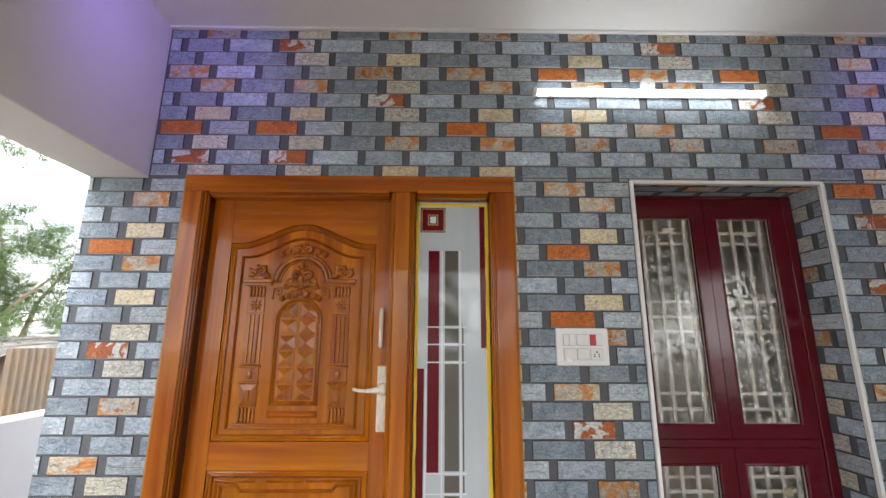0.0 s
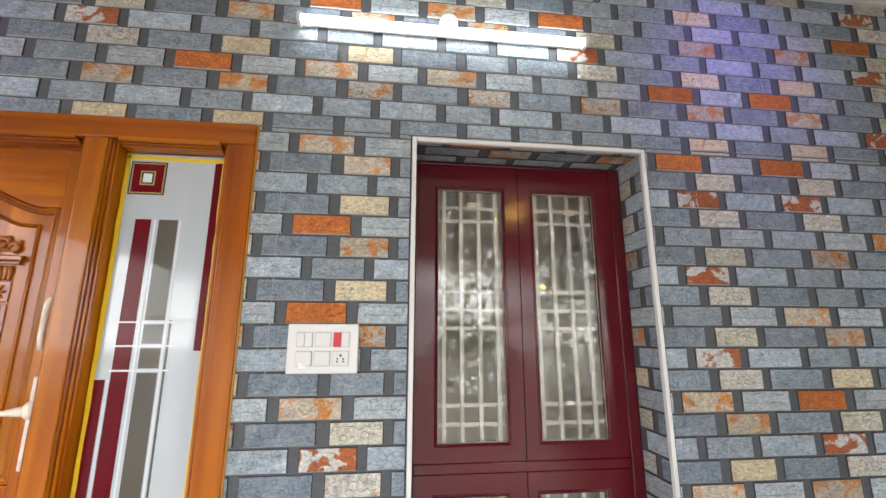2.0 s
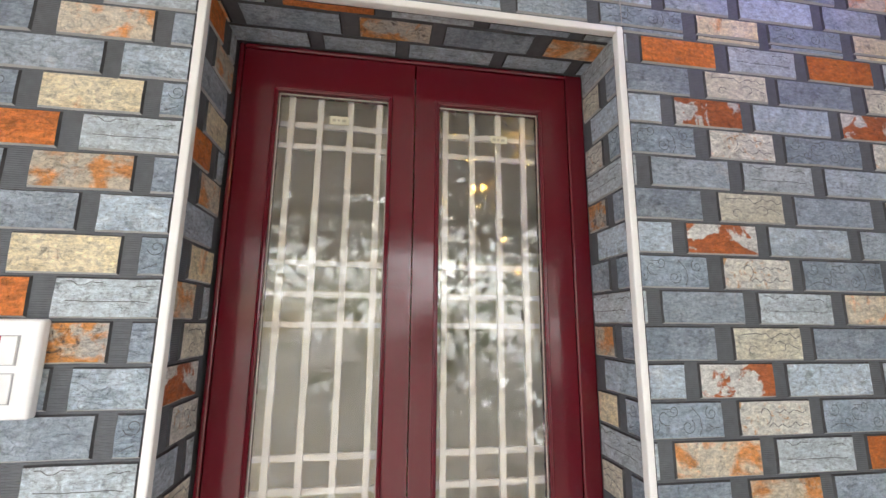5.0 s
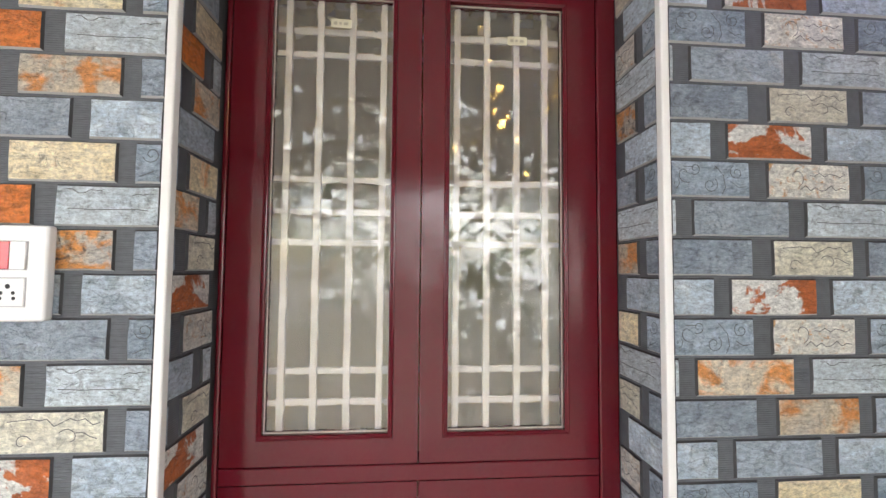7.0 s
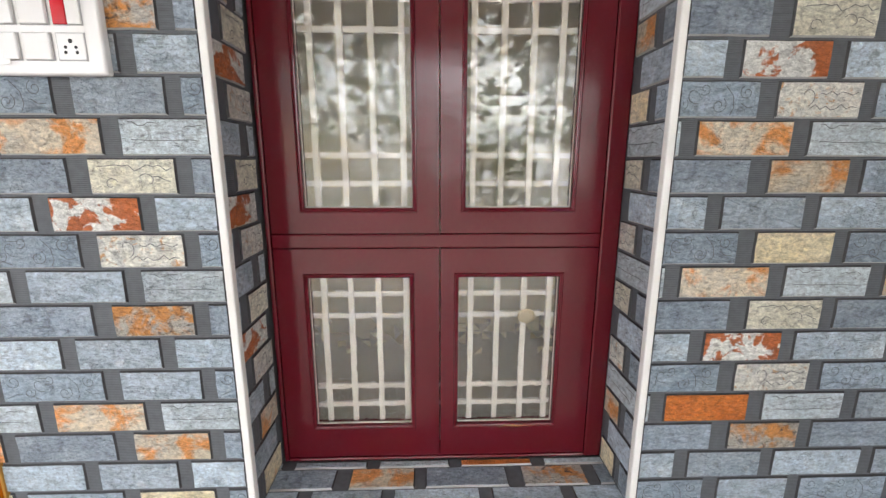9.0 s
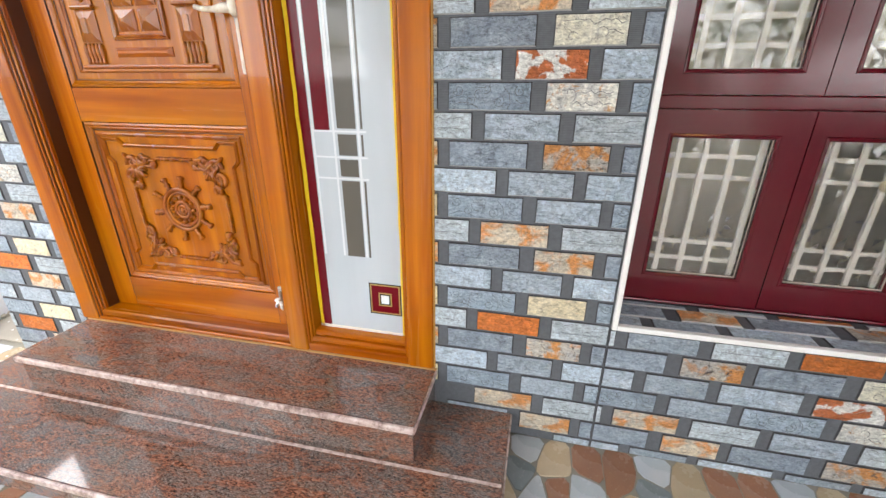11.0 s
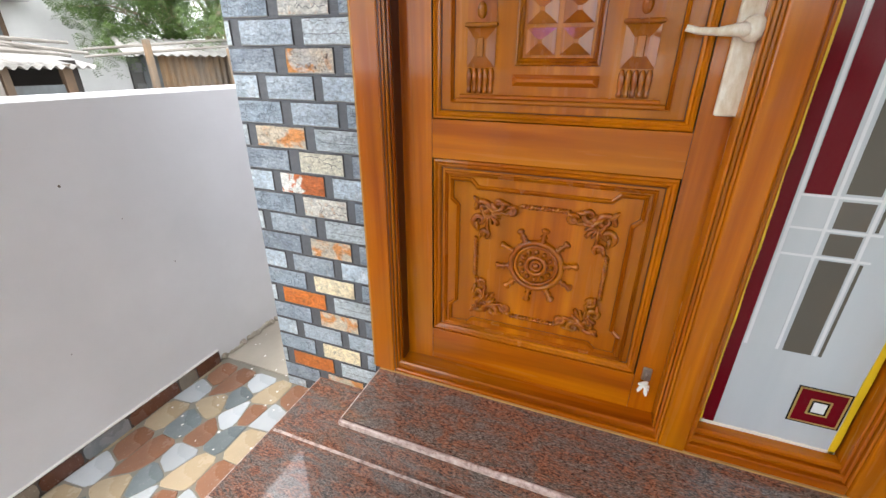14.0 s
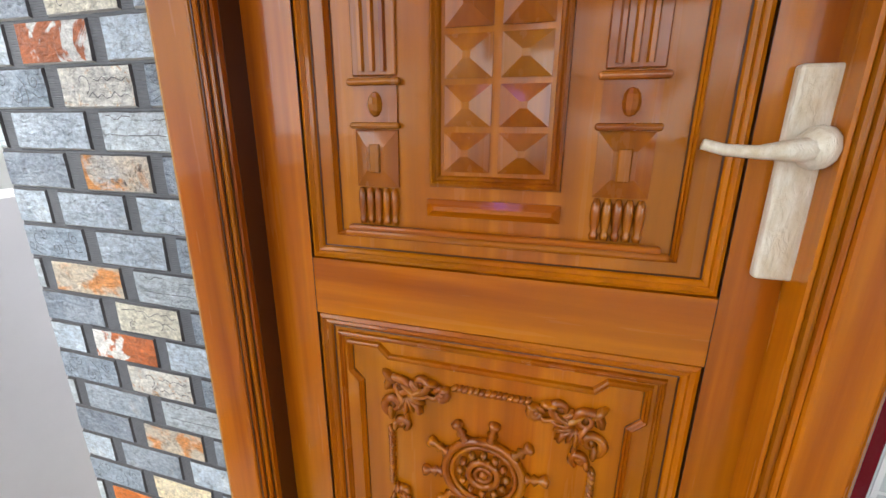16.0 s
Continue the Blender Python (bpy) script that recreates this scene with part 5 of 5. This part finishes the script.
def bricks_in(u0, u1, v0, v1, phase, left=False, shift=0):
    """Bricks of the tile pattern within a rectangle: kind, start, end, bottom, top."""
    out = []
    n0, n1 = math.floor((TOP - v1) / (4 * ROWH)) - 1, math.ceil((TOP - v0) / (4 * ROWH)) + 1
    for n in range(n0, n1):
        for r in range(4):
            zt = TOP - (4 * n + r) * ROWH - 0.0022
            zb = zt - ROWH + 0.0044
            a, b = max(zb, v0 + 0.001), min(zt, v1 - 0.001)
            if b - a < 0.006:
                continue
            for k in range(math.floor((u0 - phase) / PITCH) - 1, math.ceil((u1 - phase) / PITCH) + 1):
                c = cell(k + shift, n, left)
                names = (FIRST[c[0]] if r == 0 else SETS[c[1]][r - 1], GREYS[r])
                for kind, (s, l) in zip(names, LAYOUT[r]):
                    x0, x1 = max(phase + k * PITCH + s, u0 + 0.001), min(phase + k * PITCH + s + l, u1 - 0.001)
                    if x1 - x0 > 0.008:
                        out.append((kind, x0, x1, a, b, phase + k * PITCH + s))
    return out


KINDS = list(STONES)


def curl(cx, cz, r, start, turns, way=1, steps=14):
    """A flat spiral that winds inwards, as places on a brick face."""
    return [(cx + r * (1 - 0.78 * i / steps) * math.cos(start + way * turns * 6.283 * i / steps), cz + r * (1 - 0.78 * i / steps) * math.sin(start + way * turns * 6.283 * i / steps)) for i in range(steps + 1)]


def wander(x0, x1, z, swing, seed, steps=10):
    """An uneven crack line across a brick face."""
    rnd = random.Random(seed)
    return [(x0 + (x1 - x0) * i / steps, z + rnd.uniform(-swing, swing)) for i in range(steps + 1)]


# lines cut into the printed stone faces, kind by kind
ENGRAVED = {
    "scroll": [curl(0.062, 0.026, 0.014, 0.6, 1.2, -1), curl(0.108, 0.056, 0.013, 4.0, 1.2), [(0.185, 0.030), (0.200, 0.020), (0.215, 0.022)], curl(0.030, 0.052, 0.016, 3.4, 1.3), curl(0.140, 0.024, 0.017, 1.0, 1.4, -1), curl(0.196, 0.050, 0.015, 2.0, 1.3), curl(0.088, 0.046, 0.020, 5.2, 0.7, -1, 9), [(0.012, 0.012), (0.035, 0.022), (0.06, 0.020), (0.085, 0.008)], [(0.060, 0.070), (0.082, 0.060), (0.105, 0.060), (0.125, 0.071)], [(0.150, 0.064), (0.168, 0.044), (0.172, 0.020), (0.165, 0.006)]],
    "light": [wander(0.004, 0.196, 0.030, 0.0016, 1), wander(0.02, 0.08, 0.062, 0.004, 2, 6), wander(0.13, 0.175, 0.058, 0.005, 3, 5)],
    "cream": [curl(0.045, 0.020, 0.015, 0.4, 0.8, 1, 9), curl(0.12, 0.026, 0.020, 2.6, 0.6, -1, 9), wander(0.02, 0.17, 0.054, 0.007, 5, 12), wander(0.13, 0.20, 0.030, 0.010, 6, 6)],
    "crchip": [curl(0.060, 0.045, 0.022, 5.0, 0.7, 1, 10), wander(0.09, 0.18, 0.052, 0.007, 7, 8), wander(0.07, 0.17, 0.022, 0.006, 8, 9)],
}


def engrave(kind, w, h, du, verts, faces, pale, proud=0.0045):
    """Adds the lines of a kind of stone to a brick, as narrow strips on its face."""
    for line in ENGRAVED.get(kind, ()):
        pts = [Vector((x - du, z)) for x, z in line]
        for a, b in zip(pts, pts[1:]):
            if not all(0.005 < q.x < w - 0.005 and 0.005 < q.y < h - 0.005 for q in (a, b)):
                continue
            d = (b - a).normalized()
            t = Vector((-d.y, d.x)) * 0.0007
            c = len(verts)
            verts += [(q.x, -proud - 0.0011, q.y) for q in (a - t, b - t, b + t, a + t)]
            faces.append((c, c + 1, c + 2, c + 3))
            pale.append(3)


def brick_shape(w, h, seed, du=0.0, proud=0.0045, kind=""):
    """Vertices, faces, which faces are pale or dark edges, and local places for the texture of one brick face (x across, z up, y outward is minus)."""
    rnd = random.Random(seed)
    nx, nz = (4, 2) if w > 0.08 else (2, 2)
    ring0 = [(w * i / nx, 0.0) for i in range(nx)] + [(w, h * i / nz) for i in range(nz)] + [(w - w * i / nx, h) for i in range(nx)] + [(0.0, h - h * i / nz) for i in range(nz)]
    outer, inner = [], []
    for x, z in ring0:
        jx, jz = rnd.uniform(-0.0010, 0.0010), rnd.uniform(-0.0010, 0.0010)
        x, z = min(max(x + jx, 0), w), min(max(z + jz, 0), h)
        outer.append((x, 0.0, z))
        i = 0.0030
        inner.append((x + (w / 2 - x) * min(1, 2 * i / w), -proud + rnd.uniform(-0.0008, 0.0008), z + (h / 2 - z) * min(1, 2 * i / h)))
    k = len(outer)
    verts = outer + inner
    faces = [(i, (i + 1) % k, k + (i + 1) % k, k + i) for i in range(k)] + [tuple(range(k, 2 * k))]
    # bottom bevel pale, the other three sides dark
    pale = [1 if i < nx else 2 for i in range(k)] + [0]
    engrave(kind, w, h, du, verts, faces, pale, proud)
    return verts, faces, pale, [(v[0] + du, v[2]) for v in verts]


def mesh_of(name, verts, faces, mats_of, uvs, materials):
    me = bpy.data.meshes.new(name)
    me.from_pydata(verts, [], faces)
    for m in materials:
        me.materials.append(m)
    me.polygons.foreach_set("material_index", mats_of)
    layer = me.uv_layers.new(name="UVMap")
    li = np.zeros(len(me.loops), dtype=np.int32)
    me.loops.foreach_get("vertex_index", li)
    layer.data.foreach_set("uv", np.array(uvs, dtype=np.float32)[li].ravel())
    return me


SHARED = {}


def lay(parent, bricks, place, single, name):
    """Lays bricks on a wall: those for which single() holds as parts of their own, the rest joined."""
    V, F, M, U = [], [], [], []
    mats = [STONES[k] for k in KINDS] + [EDGE, DARK_EDGE, ETCH]
    rnd = random.Random(name)
    for kind, x0, x1, z0, z1, start in bricks:
        w, h, du = round(x1 - x0, 4), round(z1 - z0, 4), round(x0 - start, 4)
        off = KINDS.index(kind) * 0.7
        if single(x0, x1, z0, z1):
            var = rnd.randrange(3)
            key = (kind, w, h, du, var)
            if key not in SHARED:
                v, f, p, uv = brick_shape(w, h, hash((w, h, var)), du, kind=kind)
                SHARED[key] = mesh_of("brick", v, f, p, [(a + off, b) for a, b in uv], [STONES[kind], EDGE, DARK_EDGE, ETCH])
            ob = new("brick", SHARED[key])
            ob.matrix_world = place @ Matrix.Translation((x0, 0, z0))
            ob.parent = parent
        else:
            v, f, p, uv = brick_shape(w, h, int(x0 * 977 + z0 * 7919), du, kind=kind)
            b0 = len(V)
            V += [tuple(place @ Vector((q[0] + x0, q[1], q[2] + z0))) for q in v]
            F += [tuple(i + b0 for i in q) for q in f]
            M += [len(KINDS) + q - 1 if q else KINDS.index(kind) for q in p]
            U += [(a + off, b) for a, b in uv]
    if V:
        ob = new(name, mesh_of(name, V, F, M, U, mats))
        ob.parent = parent
        tagged(ob, kind="stuff")


PH = -0.011
front = Matrix.Translation((0, FACE, 0))
near = lambda x0, x1, z0, z1: (0.3 < x0 and x1 < 2.45 and z0 > 0.0 and z1 < 2.72) or x1 < -1.2
main = []
for rect in ((BEAM_X + 0.003, RIGHT_X, DOOR[3] + 0.001, CEIL_Z), (DOOR[1] + 0.001, WIN[0] - 0.011, 0, DOOR[3]), (WIN[0] - 0.011, WIN[1] + 0.011, 0, WIN[2] - 0.011), (WIN[0] - 0.011, WIN[1] + 0.011, WIN[3] + 0.011, DOOR[3]), (WIN[1] + 0.011, RIGHT_X, 0, DOOR[3])):
    main += bricks_in(*rect, PH)
clear = lambda b: not (b[1] < 0.651 and b[4] < 0.095) and not (b[1] < 0.373 and b[4] < 0.243)
main = [b for b in main if clear(b)]
lay(wall_house, main, front, near, "brick_field")
lay(wall_house, bricks_in(COL_X, DOOR[0] - 0.001, -0.015, BEAM_Z - 0.016, -1.677, True), Matrix.Translation((0, FACE, 0.015)), near, "brick_column")
never = lambda *a: False
DEPTH = SY - 0.006 - WY - 0.013
side_l = Matrix(((0, -1, 0, WIN[0]), (1, 0, 0, WY + 0.013), (0, 0, 1, 0), (0, 0, 0, 1)))
side_r = Matrix(((0, 1, 0, WIN[1]), (-1, 0, 0, WY + 0.013 + DEPTH), (0, 0, 1, 0), (0, 0, 0, 1)))
lay(wall_house, bricks_in(0, DEPTH, WIN[2], WIN[3], -0.16, False, 3), side_l, never, "reveal_bricks")
lay(wall_house, bricks_in(0, DEPTH, WIN[2], WIN[3], -0.30, False, 5), side_r, never, "reveal_bricks")
sill = Matrix(((1, 0, 0, 0), (0, 0, 1, WY + 0.013 - 0.60), (0, -1, 0, WIN[2]), (0, 0, 0, 1)))
lay(wall_house, bricks_in(WIN[0], WIN[1], 0.60, 0.60 + DEPTH, PH, False, 1), sill, never, "sill_bricks")
lint = Matrix(((1, 0, 0, 0), (0, 0, -1, WY + 0.013 + DEPTH + 0.60), (0, 1, 0, WIN[3]), (0, 0, 0, 1)))
lay(wall_house, bricks_in(WIN[0], WIN[1], 0.60, 0.60 + DEPTH, PH + 0.1, False, 2), lint, never, "lintel_bricks")
side_e = Matrix(((0, 1, 0, RIGHT_X), (-1, 0, 0, WY), (0, 0, 1, 0), (0, 0, 0, 1)))
lay(wall_right, bricks_in(0, WY - 0.2, 0, CEIL_Z, -0.2, False, 9), side_e, never, "side_bricks")

for x, z0 in ((0.938, DOOR[3]), (1.411, DOOR[3]), (1.885, DOOR[3]), (0.460, DOOR[3] - 0.9), (-0.487, 2.98), (-0.011, 2.98)):
    part("tile_joint", boxes((x - 0.0009, x + 0.0009, WY - 0.0018, WY + 0.003, z0 + (0.0 if x != 0.938 else 0.02), CEIL_Z - 0.014 if z0 > 2 else DOOR[3])), EDGE, wall_house)

# ---- stone-patterned tiles of the floor ----
def paving_mat(name, a, b):
    m = mat(name, a, 0.25)
    n = Nodes(m)
    r = n.rand()
    v = n.coord("Object")
    c = n.mix(n.ramp(n.noise(v, 18, 6, 0.6), [(0.3, 0.0), (0.7, 1.0)]), a, b)
    c = n.mix(n.ramp(n.noise(v, 120, 3), [(0.62, 0.0), (0.75, 0.35)]), c, (0.55, 0.52, 0.47))
    n.color(n.mix(1.0, c, n.ramp(r, [(0.0, 0.82), (1.0, 1.12)]), "MULTIPLY"))
    n.rough(n.ramp(n.noise(v, 6, 4), [(0.3, 0.2), (0.75, 0.42)]))
    return m


PAVE = [paving_mat("cream_paving", (0.45, 0.355, 0.235), (0.40, 0.32, 0.21)), paving_mat("brown_paving", (0.30, 0.145, 0.08), (0.25, 0.125, 0.075)), paving_mat("blue_grey_paving", (0.14, 0.17, 0.18), (0.18, 0.21, 0.22)), paving_mat("pale_blue_paving", (0.42, 0.46, 0.49), (0.47, 0.50, 0.52))]


TILE, TX, TY = 0.42, -1.975, 1.463      # floor tiles, each with the same thirteen stones
STONES_IN_TILE = ((3, 0.165, 0.368), (3, 0.208, 0.170), (3, 0.350, 0.215), (0, 0.088, 0.185), (0, 0.262, 0.316), (0, 0.345, 0.090), (1, 0.055, 0.325), (1, 0.262, 0.212), (1, 0.165, 0.055), (1, 0.378, 0.350), (2, 0.062, 0.068), (2, 0.138, 0.262), (2, 0.268, 0.066))
LEAN = Matrix.Rotation(radians(82), 2) @ Matrix(((1.28, 0), (0, 0.80)))


def cut(poly, mid, d):
    """The part of a many-sided shape that lies behind a line."""
    res = []
    for a, b in zip(poly, poly[1:] + poly[:1]):
        fa, fb = (a - mid).dot(d), (b - mid).dot(d)
        if fa <= 0:
            res.append(a)
        if (fa < 0) != (fb < 0):
            res.append(a + (b - a) * (fa / (fa - fb)))
    return res


def soften(poly):
    """Rounds the corners of a stone."""
    out = []
    k = len(poly)
    for i in range(k):
        a, b, c = poly[i - 1], poly[i], poly[(i + 1) % k]
        out += [b + (a - b) * 0.17, b + (c - b) * 0.17]
    return out


def tile_stones():
    """The stones of one tile: colour, outline within the tile."""
    inv = LEAN.inverted()
    rnd = random.Random(4)
    res = []
    for k, (kind, u, v) in enumerate(STONES_IN_TILE):
        p = Vector((u, v))
        poly = [inv @ Vector(q) for q in ((0.0012, 0.0012), (TILE - 0.0012, 0.0012), (TILE - 0.0012, TILE - 0.0012), (0.0012, TILE - 0.0012))]
        for m, (_, u2, v2) in enumerate(STONES_IN_TILE):
            if m != k:
                a, b = inv @ p, inv @ Vector((u2, v2))
                d = (b - a).normalized()
                poly = cut(poly, (a + b) / 2 - d * 0.0026, d)
        poly = soften([LEAN @ q for q in poly])
        res.append((kind, [Vector((min(max(q.x + rnd.uniform(-0.002, 0.002), 0.001), TILE - 0.001), min(max(q.y + rnd.uniform(-0.002, 0.002), 0.001), TILE - 0.001))) for q in poly]))
    return res


V, F, M = [], [], []
PATTERN = tile_stones()
WHOLE = {}
limits = ((Vector((LEFT_X + 0.010, 0)), Vector((-1, 0))), (Vector((RIGHT_X, 0)), Vector((1, 0))), (Vector((0, BACK_Y)), Vector((0, -1))), (Vector((0, WY + 0.012)), Vector((0, 1))))
for i in range(-1, 13):
    for j in range(-10, 2):
        o = Vector((TX + TILE * i, TY + TILE * (j - 1)))
        for which, (kind, outline) in enumerate(PATTERN):
            poly = [o + q for q in outline]
            full = all((q - m).dot(d) < 0 for q in poly for m, d in limits)
            for m, d in limits:
                if poly and not full:
                    poly = cut(poly, m, d)
            if len(poly) < 3 or all(-1.49 < q.x < 0.64 and q.y > 1.30 for q in poly):
                continue
            c = sum(poly, Vector((0, 0))) / len(poly)
            k = len(poly)
            ring2 = [(q.x - c.x, q.y - c.y) for q in poly]
            verts = [(x, y, 0.0002) for x, y in ring2] + [(x * 0.97, y * 0.97, 0.0022) for x, y in ring2]
            faces = [(a, (a + 1) % k, k + (a + 1) % k, k + a) for a in range(k)] + [tuple(range(k, 2 * k))]
            if (c.x < -0.9 and c.y > 0.55) or (0.6 < c.x < 1.7 and c.y > 1.35):
                me = WHOLE.get(which) if full else None
                if me is None:
                    me = bpy.data.meshes.new("stone")
                    me.from_pydata(verts, [], faces)
                    me.materials.append(PAVE[kind])
                    if full:
                        WHOLE[which] = me
                ob = new("stone", me)
                ob.location = (c.x, c.y, 0)
                ob.parent = floor
            else:
                b0 = len(V)
                V += [(x + c.x, y + c.y, z) for x, y, z in verts]
                F += [tuple(a + b0 for a in f) for f in faces]
                M += [kind] * len(faces)
me = bpy.data.meshes.new("paving_field")
me.from_pydata(V, [], F)
for m in PAVE:
    me.materials.append(m)
me.polygons.foreach_set("material_index", M)
ob = new("paving_field", me)
ob.parent = floor
tagged(ob, kind="stuff")

# white paint specks on the floor near the wall
rnd = random.Random(9)
bm = bmesh.new()
for i in range(70):
    x, y, r = rnd.uniform(-2.05, -1.55), rnd.uniform(1.45, 2.9), rnd.uniform(0.002, 0.007)
    z = 0.0036 if y < WY + 0.02 else 0.0064
    bm.faces.new([bm.verts.new((x + r * rnd.uniform(0.6, 1.3) * math.cos(a), y + r * rnd.uniform(0.6, 1.3) * math.sin(a), z + 0.001)) for a in (0, 1.2, 2.4, 3.7, 5.0)])
tagged(part("paint_specks", bm, TRIM, None), "white paint specks spilt on the floor", "specks", kind="stuff")

# chips and a broken plaster edge on the compound wall
CHIP = mat("bare_chip", (0.16, 0.13, 0.11), 0.9)
bm = bmesh.new()
for y, z, r in ((1.500, 0.976, 0.007), (1.795, 0.581, 0.004), (1.649, 0.817, 0.003), (1.2, 0.62, 0.004), (0.9, 0.35, 0.005), (1.36, 0.42, 0.003)):
    blob(bm, LEFT_X, y, z, 0.0015, r * 0.6, r, 20, 6)
tagged(part("wall_chips", bm, CHIP, None), "small dark chips in the white wall paint", "chips", kind="stuff")
bm = bmesh.new()
for i in range(46):
    y = 1.90 + i * 0.022 + rnd.uniform(-0.008, 0.008)
    blob(bm, LEFT_X + rnd.uniform(0.0, 0.012), y, 0.008 + rnd.uniform(0, 0.012), rnd.uniform(0.010, 0.024), rnd.uniform(0.010, 0.022), rnd.uniform(0.006, 0.018), rnd.uniform(0, 90), 6)
tagged(part("plaster_rubble", bm, CONCRETE, None), "crumbled cement along the foot of the wall", "rubble", kind="stuff")

# skirting of the compound wall
skirt = thing("baseboard", "stone-look skirting along the compound wall", "skirting", kind="structure")
part("backing", boxes((LEFT_X, LEFT_X + 0.007, -2.6, 1.875, 0.0, 0.066)), mat("dark_skirting_joint", (0.05, 0.04, 0.035), 0.5), skirt)
part("plaster_lip", boxes((LEFT_X, LEFT_X + 0.010, -2.6, 1.874, 0.0665, 0.075, 0.002)), TRIM, skirt, "bright white plaster lip")
DARKPAVE = [paving_mat("dark_brown_skirting", (0.11, 0.045, 0.028), (0.15, 0.06, 0.035)), paving_mat("grey_skirting", (0.20, 0.22, 0.24), (0.26, 0.27, 0.28)), paving_mat("tan_skirting", (0.27, 0.23, 0.18), (0.22, 0.18, 0.14))]
rnd = random.Random(3)
y = 1.872
while y > -2.5:
    l = rnd.uniform(0.09, 0.24)
    kind = rnd.choices((0, 1, 2), (55, 25, 20))[0]
    o = [rnd.uniform(0.002, 0.016) for _ in range(4)]
    pts = [(y - l + o[0], 0.002), (y - o[1], 0.002), (y - 0.003, 0.02), (y - 0.003, 0.05), (y - o[2], 0.064), (y - l + o[3], 0.064), (y - l + 0.003, 0.05), (y - l + 0.003, 0.02)]
    bm = bmesh.new()
    a = [bm.verts.new((LEFT_X + 0.0095, q, z)) for q, z in pts]
    b = [bm.verts.new((LEFT_X + 0.007, q, z)) for q, z in pts]
    bm.faces.new(a)
    for i in range(8):
        bm.faces.new((b[i], b[(i + 1) % 8], a[(i + 1) % 8], a[i]))
    part("stone", bm, DARKPAVE[kind], skirt)
    y -= l
